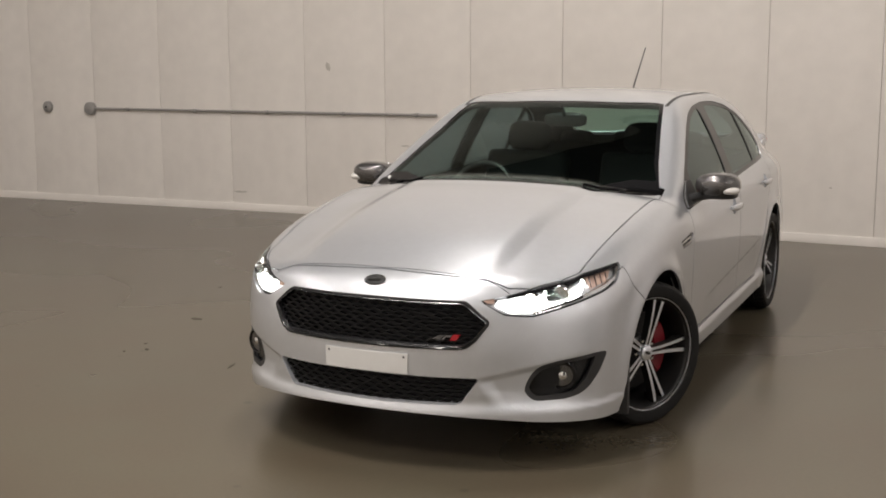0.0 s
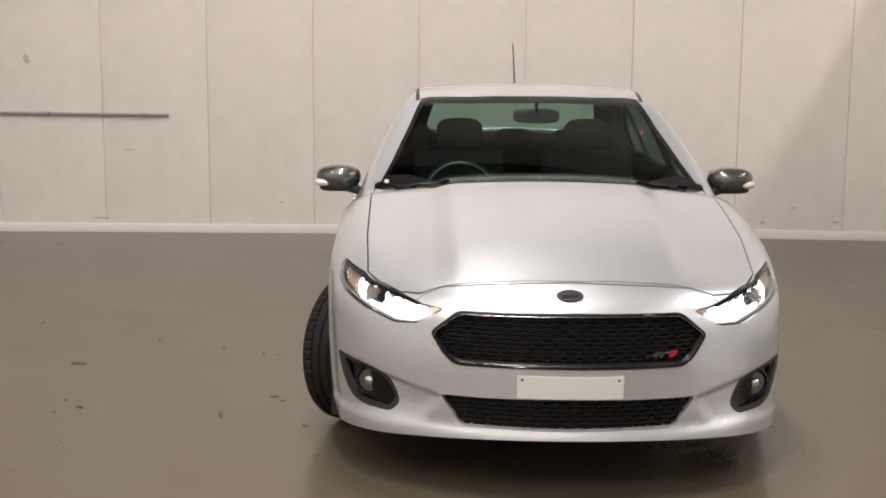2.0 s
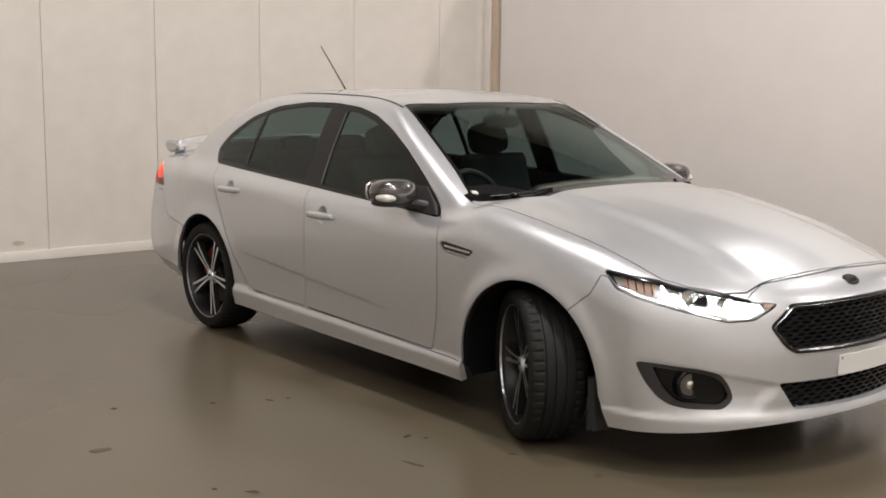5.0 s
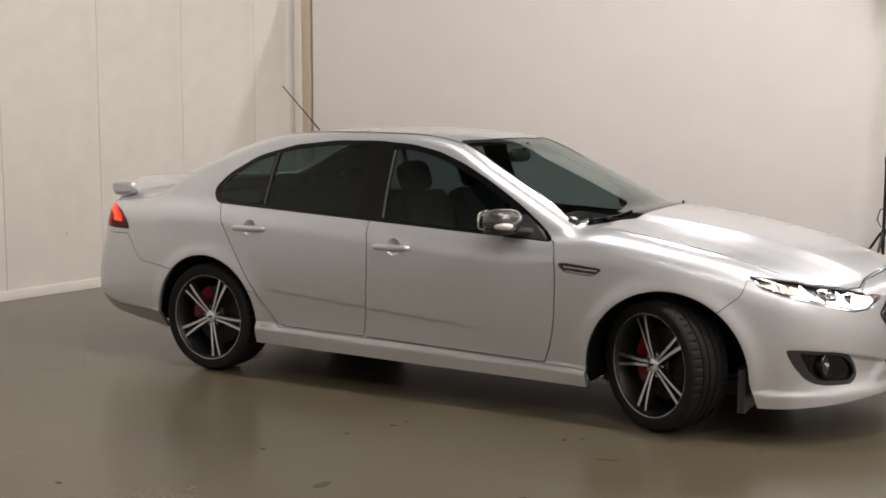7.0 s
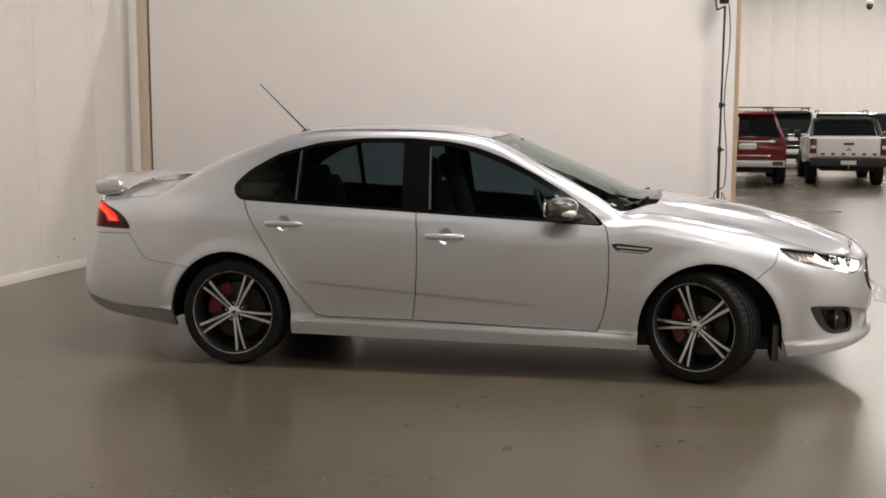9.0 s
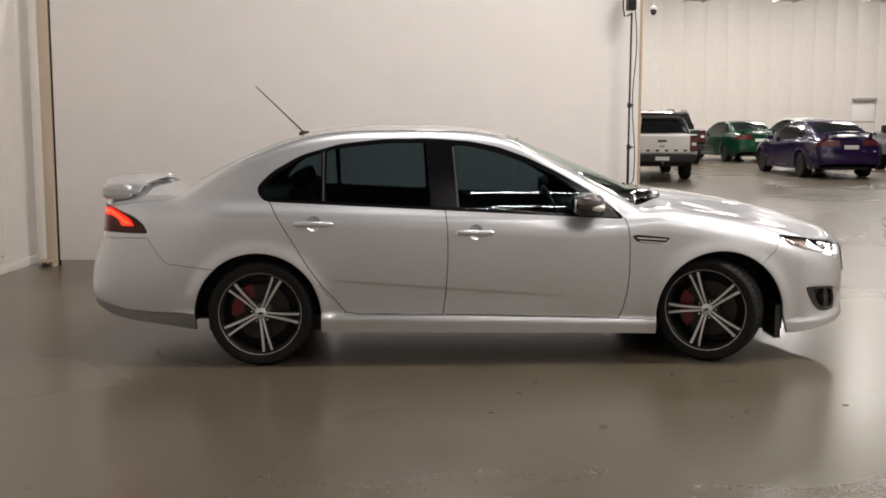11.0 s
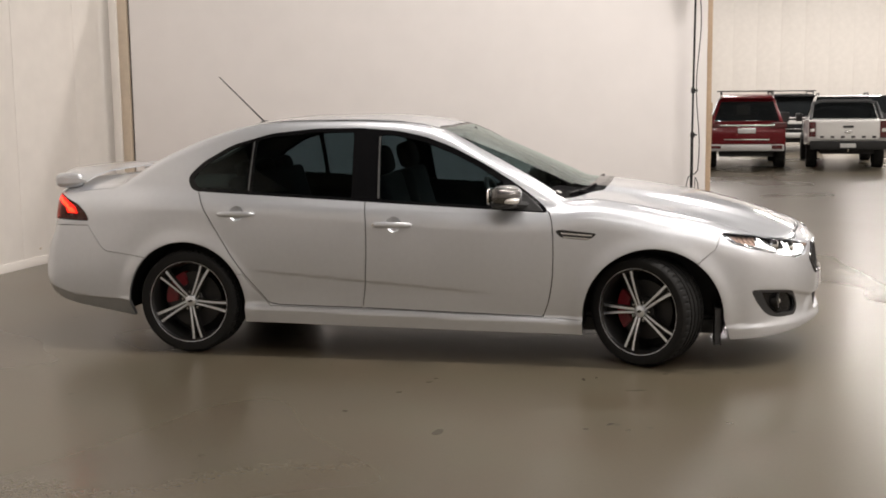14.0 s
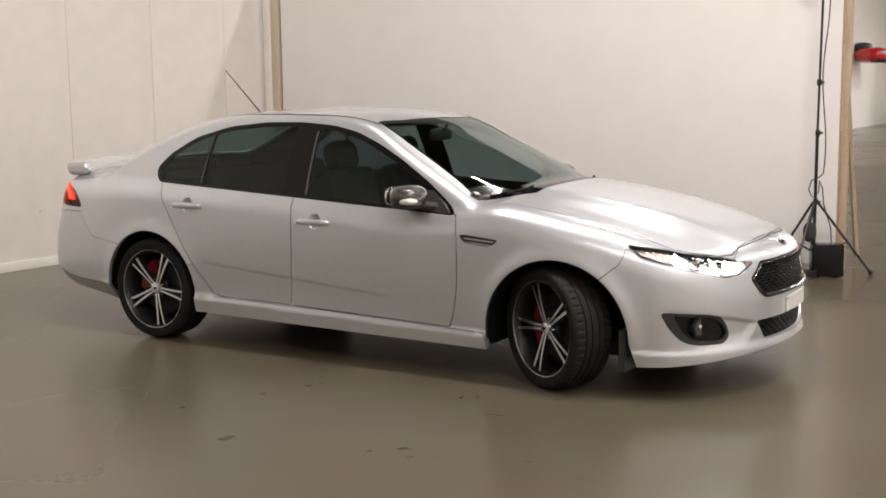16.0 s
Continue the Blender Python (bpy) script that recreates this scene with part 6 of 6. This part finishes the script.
DARK_GLASS = material("dark_vehicle_glass", (0.012, 0.014, 0.015), 0.06)
RED_LAMP = material("red_lamp_lens", (0.075, 0.004, 0.006), 0.15, coat=0.5)
CHASSIS = material("chassis_black", (0.014, 0.014, 0.014), 0.7)
ALLOY_RIM = mesh_of("rim", lathe([(0.0, 0.10), (0.05, 0.10), (0.22, 0.085), (0.245, 0.11), (0.255, 0.112), (0.258, 0.10)], 40), [DARK_ALLOY], 30)


def wheel_set(parent, xs, half, r):
    for x in xs:
        for s in (1, -1):
            w = new("wheel", TYRE_ME)
            w.parent = parent
            k = r / 0.327
            w.matrix_local = pose(x, s * half, r, 0, 0, 0 if s > 0 else 180) @ Matrix.Diagonal((k, 1.05, k, 1))
            child("rim", ALLOY_RIM, w, pose(0, 0, 0))


def pickup(mat, label, m, bars=True):
    ob = thing("pickup_truck", label, "pickup", m)
    side = lambda x, z: 0.925 - 0.10 * max(z - 1.05, 0) - 0.03 * max(0.75 - z, 0) - 0.10 * max((x - 4.7) / 0.6, 0)
    hull([(0.10, 0.70), (0.06, 0.78), (0.06, 1.18), (0.09, 1.21), (1.62, 1.20), (1.62, 0.62), (1.60, 0.55), (0.30, 0.60)], side, ob, "bed", mat)
    hull([(1.63, 0.50), (1.63, 1.20), (3.75, 1.14), (5.10, 1.10), (5.32, 0.95), (5.34, 0.55), (5.2, 0.42)], side, ob, "cab_body", mat, 0.05)
    cab = lambda x, z: 0.86 - 0.36 * max(z - 1.18, 0)
    hull([(1.66, 1.18), (1.86, 1.74), (2.1, 1.80), (3.05, 1.80), (3.85, 1.15)], cab, ob, "cab_roof", mat, 0.06)
    gl = lambda x, z: 0.868 - 0.35 * max(z - 1.18, 0)
    hull([(1.84, 1.24), (2.0, 1.66), (2.95, 1.69), (3.50, 1.24)], gl, ob, "side_glass", DARK_GLASS, 0.01)
    hull([(1.612, 1.215), (1.812, 1.765), (1.85, 1.765), (1.70, 1.215)], lambda x, z: 0.83 - 0.33 * max(z - 1.2, 0), ob, "rear_glass", DARK_GLASS, 0.01)
    if bars:
        part("sports_bar", rod([(0.75, 0.84, 1.20), (1.45, 0.76, 1.60), (1.50, 0.55, 1.66), (1.50, -0.55, 1.66), (1.45, -0.76, 1.60), (0.75, -0.84, 1.20)], 0.04, 8), BLACK, ob, "black sports bar")
    tg = part("tailgate", box(0.028, -0.72, 0.74, 0.060, 0.72, 1.17, 0.012), mat, ob)
    part("tailgate_handle", box(0.012, -0.12, 1.02, 0.030, 0.12, 1.075, 0.008), BLACK, tg)
    part("badge", blob(0.022, 0, 0.915, 0.012, 0.085, 0.033, 0.9, 16, 8), CHROME, tg, "plain oval badge")
    for k in range(6):
        y = 0.60 - 0.24 * k
        part("letter_bar", box(0.018, y - 0.045, 0.775, 0.030, y + 0.045, 0.825, 0.003), SATIN_BLACK, tg)
    for s in (1, -1):
        lamp = part("tail_lamp", box(0.03, s * 0.745, 0.80, 0.16, s * 0.905, 1.17, 0.02), RED_LAMP, ob, "red tail lamp")
        part("reverse_lens", box(0.022, s * 0.77, 0.93, 0.032, s * 0.88, 1.00, 0.004), LENS_WHITE, lamp)
        part("door_mirror", box(3.35, s * 0.93, 1.10, 3.50, s * 1.10, 1.32, 0.03), BLACK, ob)
        part("roof_rail", rod([(1.95, s * 0.60, 1.80), (2.0, s * 0.60, 1.845), (2.95, s * 0.60, 1.845), (3.0, s * 0.60, 1.80)], 0.018, 6), SATIN_BLACK, ob)
    bumper = part("rear_bumper", box(-0.06, -0.88, 0.50, 0.10, 0.88, 0.70, 0.03), CHASSIS, ob, "black rear bumper")
    part("plate", box(-0.066, -0.18, 0.545, -0.061, 0.18, 0.645, 0.002), PLATE_WHITE, bumper)
    part("tow_bar", rod([(0.05, 0, 0.46), (-0.12, 0, 0.46), (-0.13, 0, 0.52)], 0.025, 8), CHROME, bumper)
    part("chassis", box(0.2, -0.62, 0.38, 5.1, 0.62, 0.56, 0.02), CHASSIS, ob)
    wheel_set(ob, (1.15, 4.38), 0.79, 0.385)
    return ob


def off_roader(mat, label, m):
    ob = thing("off_roader", label, "suv", m)
    side = lambda x, z: 0.925 - 0.02 * max(0.75 - z, 0) - 0.14 * max(z - 1.05, 0) - 0.10 * max((x - 4.3) / 0.6, 0) - 0.05 * max((0.3 - x) / 0.3, 0)
    hull([(0.16, 0.46), (0.06, 0.62), (0.05, 0.90), (0.12, 1.12), (3.6, 1.12), (4.70, 1.06), (4.88, 0.9), (4.9, 0.5), (4.75, 0.40)], side, ob, "body", mat, 0.06)
    top = lambda x, z: 0.85 - 0.40 * max(z - 1.12, 0)
    hull([(0.16, 1.10), (0.36, 1.66), (0.55, 1.74), (2.6, 1.77), (3.60, 1.12)], top, ob, "cabin", mat, 0.06)
    hull([(0.165, 1.14), (0.335, 1.60), (0.40, 1.60), (0.30, 1.14)], lambda x, z: 0.74 - 0.30 * max(z - 1.14, 0), ob, "rear_glass", DARK_GLASS, 0.01)
    hull([(0.55, 1.18), (0.75, 1.64), (2.55, 1.67), (3.25, 1.18)], lambda x, z: top(x, z) + 0.008, ob, "side_glass", DARK_GLASS, 0.01)
    part("spoiler", box(0.22, -0.60, 1.66, 0.52, 0.60, 1.71, 0.02), mat, ob)
    chrome = part("chrome_strip", box(0.035, -0.62, 1.02, 0.075, 0.62, 1.065, 0.008), CHROME, ob, "chrome tailgate strip")
    part("plate", box(0.030, -0.20, 0.86, 0.045, 0.20, 0.97, 0.003), PLATE_WHITE, ob)
    part("lower_strip", box(0.03, -0.52, 0.70, 0.06, 0.52, 0.72, 0.004), CHROME, ob)
    bumper = part("rear_bumper", box(-0.02, -0.86, 0.44, 0.16, 0.86, 0.60, 0.04), material("silver_skid_plate", (0.5, 0.49, 0.48), 0.4, 0.4), ob, "silver lower bumper")
    for s in (1, -1):
        lamp = part("tail_lamp", box(0.05, s * 0.56, 0.99, 0.22, s * 0.885, 1.09, 0.02), RED_LAMP, ob, "red tail lamp")
        part("bumper_lamp", box(-0.028, s * 0.58, 0.50, 0.01, s * 0.80, 0.57, 0.01), RED_LAMP, bumper)
        part("door_mirror", box(3.05, s * 0.93, 1.08, 3.20, s * 1.12, 1.28, 0.03), BLACK, ob)
        part("roof_rail", rod([(0.7, s * 0.58, 1.75), (0.75, s * 0.58, 1.81), (2.4, s * 0.58, 1.82), (2.45, s * 0.58, 1.77)], 0.018, 6), SATIN_BLACK, ob)
    part("cross_bar", box(0.80, -0.68, 1.825, 0.88, 0.68, 1.855, 0.01), SATIN_BLACK, ob)
    part("cross_bar", box(1.90, -0.68, 1.825, 1.98, 0.68, 1.855, 0.01), SATIN_BLACK, ob)
    part("chassis", box(0.25, -0.62, 0.30, 4.6, 0.62, 0.46, 0.02), CHASSIS, ob)
    wheel_set(ob, (0.98, 3.83), 0.80, 0.385)
    return ob


# saloons share the first body's shape, at a coarser grain
COARSE = {}
b = grid_mesh(body_grid(96, 30, 80))
for f in (bottom_field, arch_field):
    cut(b, f)
    d = f(centres(b))
    bmesh.ops.delete(b, geom=[x for x, g in zip(b.faces[:], d) if g < 0], context="FACES")
PICK = [("side_window", side_field(DLO, 0.5)), ("windscreen", top_field(WINDSCREEN, 0.9)), ("rear_screen", top_field(REAR_GLASS, 0.9)), ("tail_lamp", side_field(TAIL, 0.3)), ("head_lamp", corner_field(HEADLIGHT))]
for _, f in PICK:
    cut(b, f)
c = centres(b)
fl = [[tuple(v.co) for v in f.verts] for f in b.faces]
taken = np.zeros(len(c), bool)
for name, f in PICK:
    mine = (f(c) < 0) & ~taken
    COARSE[name] = [fl[i] for i in np.flatnonzero(mine)]
    taken |= mine
COARSE["body"] = [fl[i] for i in np.flatnonzero(~taken)]
b.free()
WING_ME = mesh_of("boot_wing", wing_mesh(), BLACK, 50)


def saloon(mat, label, m, wing_lift=0.06, dark=DARK_GLASS):
    ob = thing("saloon_car", label, "car", m)
    panel("body", COARSE["body"], mat, ob, mirror="both", rim=0.03)
    for side in ("", "y"):
        panel("side_window", COARSE["side_window"], dark, ob, mirror=side, rim=0)
        panel("tail_lamp", COARSE["tail_lamp"], RED_LAMP, ob, mirror=side, rim=0, label="red tail lamp")
        panel("head_lamp", COARSE["head_lamp"], LENS_WHITE, ob, mirror=side, rim=0)
    panel("windscreen", COARSE["windscreen"], dark, ob, mirror="both", rim=0)
    panel("rear_screen", COARSE["rear_screen"], dark, ob, mirror="both", rim=0)
    if wing_lift:
        w = child("boot_wing", WING_ME.copy(), ob, pose(0, 0, wing_lift))
        w.data.materials[0] = mat
        for s in (1, -1):
            part("wing_foot", box(-2.36, s * 0.58 - 0.02, 1.03, -2.24, s * 0.58 + 0.02, 1.11 + wing_lift, 0.008), mat, ob)
    part("plate", box(-2.512, -0.19, 0.76, -2.498, 0.19, 0.86, 0.002), PLATE_WHITE, ob)
    part("underbody", box(-2.2, -0.6, 0.22, 2.2, 0.6, 0.30, 0.02), CHASSIS, ob)
    for s in (1, -1):
        part("door_mirror", blob(0.612, s * 0.992, 1.02, 0.066, 0.094, 0.066, 0.72, 16, 10), mat, ob, smooth=60)
    wheel_set(ob, (REAR_X, FRONT_X), 0.80, TYRE_R)
    return ob


def parked(x, y, turn, back=0.0, size=0.88):
    """A pose for a vehicle whose tail is at (x, y) and that heads turn degrees left of +y."""
    return pose(x, y, 0, 0, 0, 90 + turn) @ Matrix.Diagonal((size, size, size, 1)) @ pose(back, 0, 0)


pickup(paint("white_paint", (0.78, 0.77, 0.75), 0.0), "white pickup truck with a black sports bar, seen from behind", parked(5.20, 17.0, -4, 0.0, 0.84))
off_roader(paint("dark_red_paint", (0.13, 0.006, 0.010)), "dark red off-roader with roof bars, seen from behind", parked(3.20, 17.0, -2))
saloon(paint("purple_paint", (0.011, 0.003, 0.036)), "dark purple saloon with a boot wing", parked(9.55, 17.4, 2, 2.5))
saloon(paint("green_paint", (0.002, 0.034, 0.016)), "dark green saloon with a boot wing", parked(9.98, 25.3, 6, 2.5, 0.81))
pickup(paint("charcoal_paint", (0.03, 0.03, 0.032)), "charcoal pickup truck parked behind a white one", parked(7.36, 24.4, -4, 0.0, 0.82), False)
pickup(paint("grey_paint", (0.13, 0.13, 0.135)), "grey double-cab pickup truck with tall mirrors", parked(12.35, 17.6, -4), False)
saloon(paint("silver_grey_paint", (0.45, 0.45, 0.46)), "pale silver saloon parked nose to the far wall", parked(11.9, 24.6, 6, 2.5), 0)
off_roader(paint("white_gloss", (0.76, 0.75, 0.73), 0.0), "white off-roader parked beyond the saloons", parked(16.6, 25.0, 6))
off_roader(paint("black_paint", (0.012, 0.012, 0.014)), "black off-roader parked between two rows", parked(4.9, 24.0, 0))
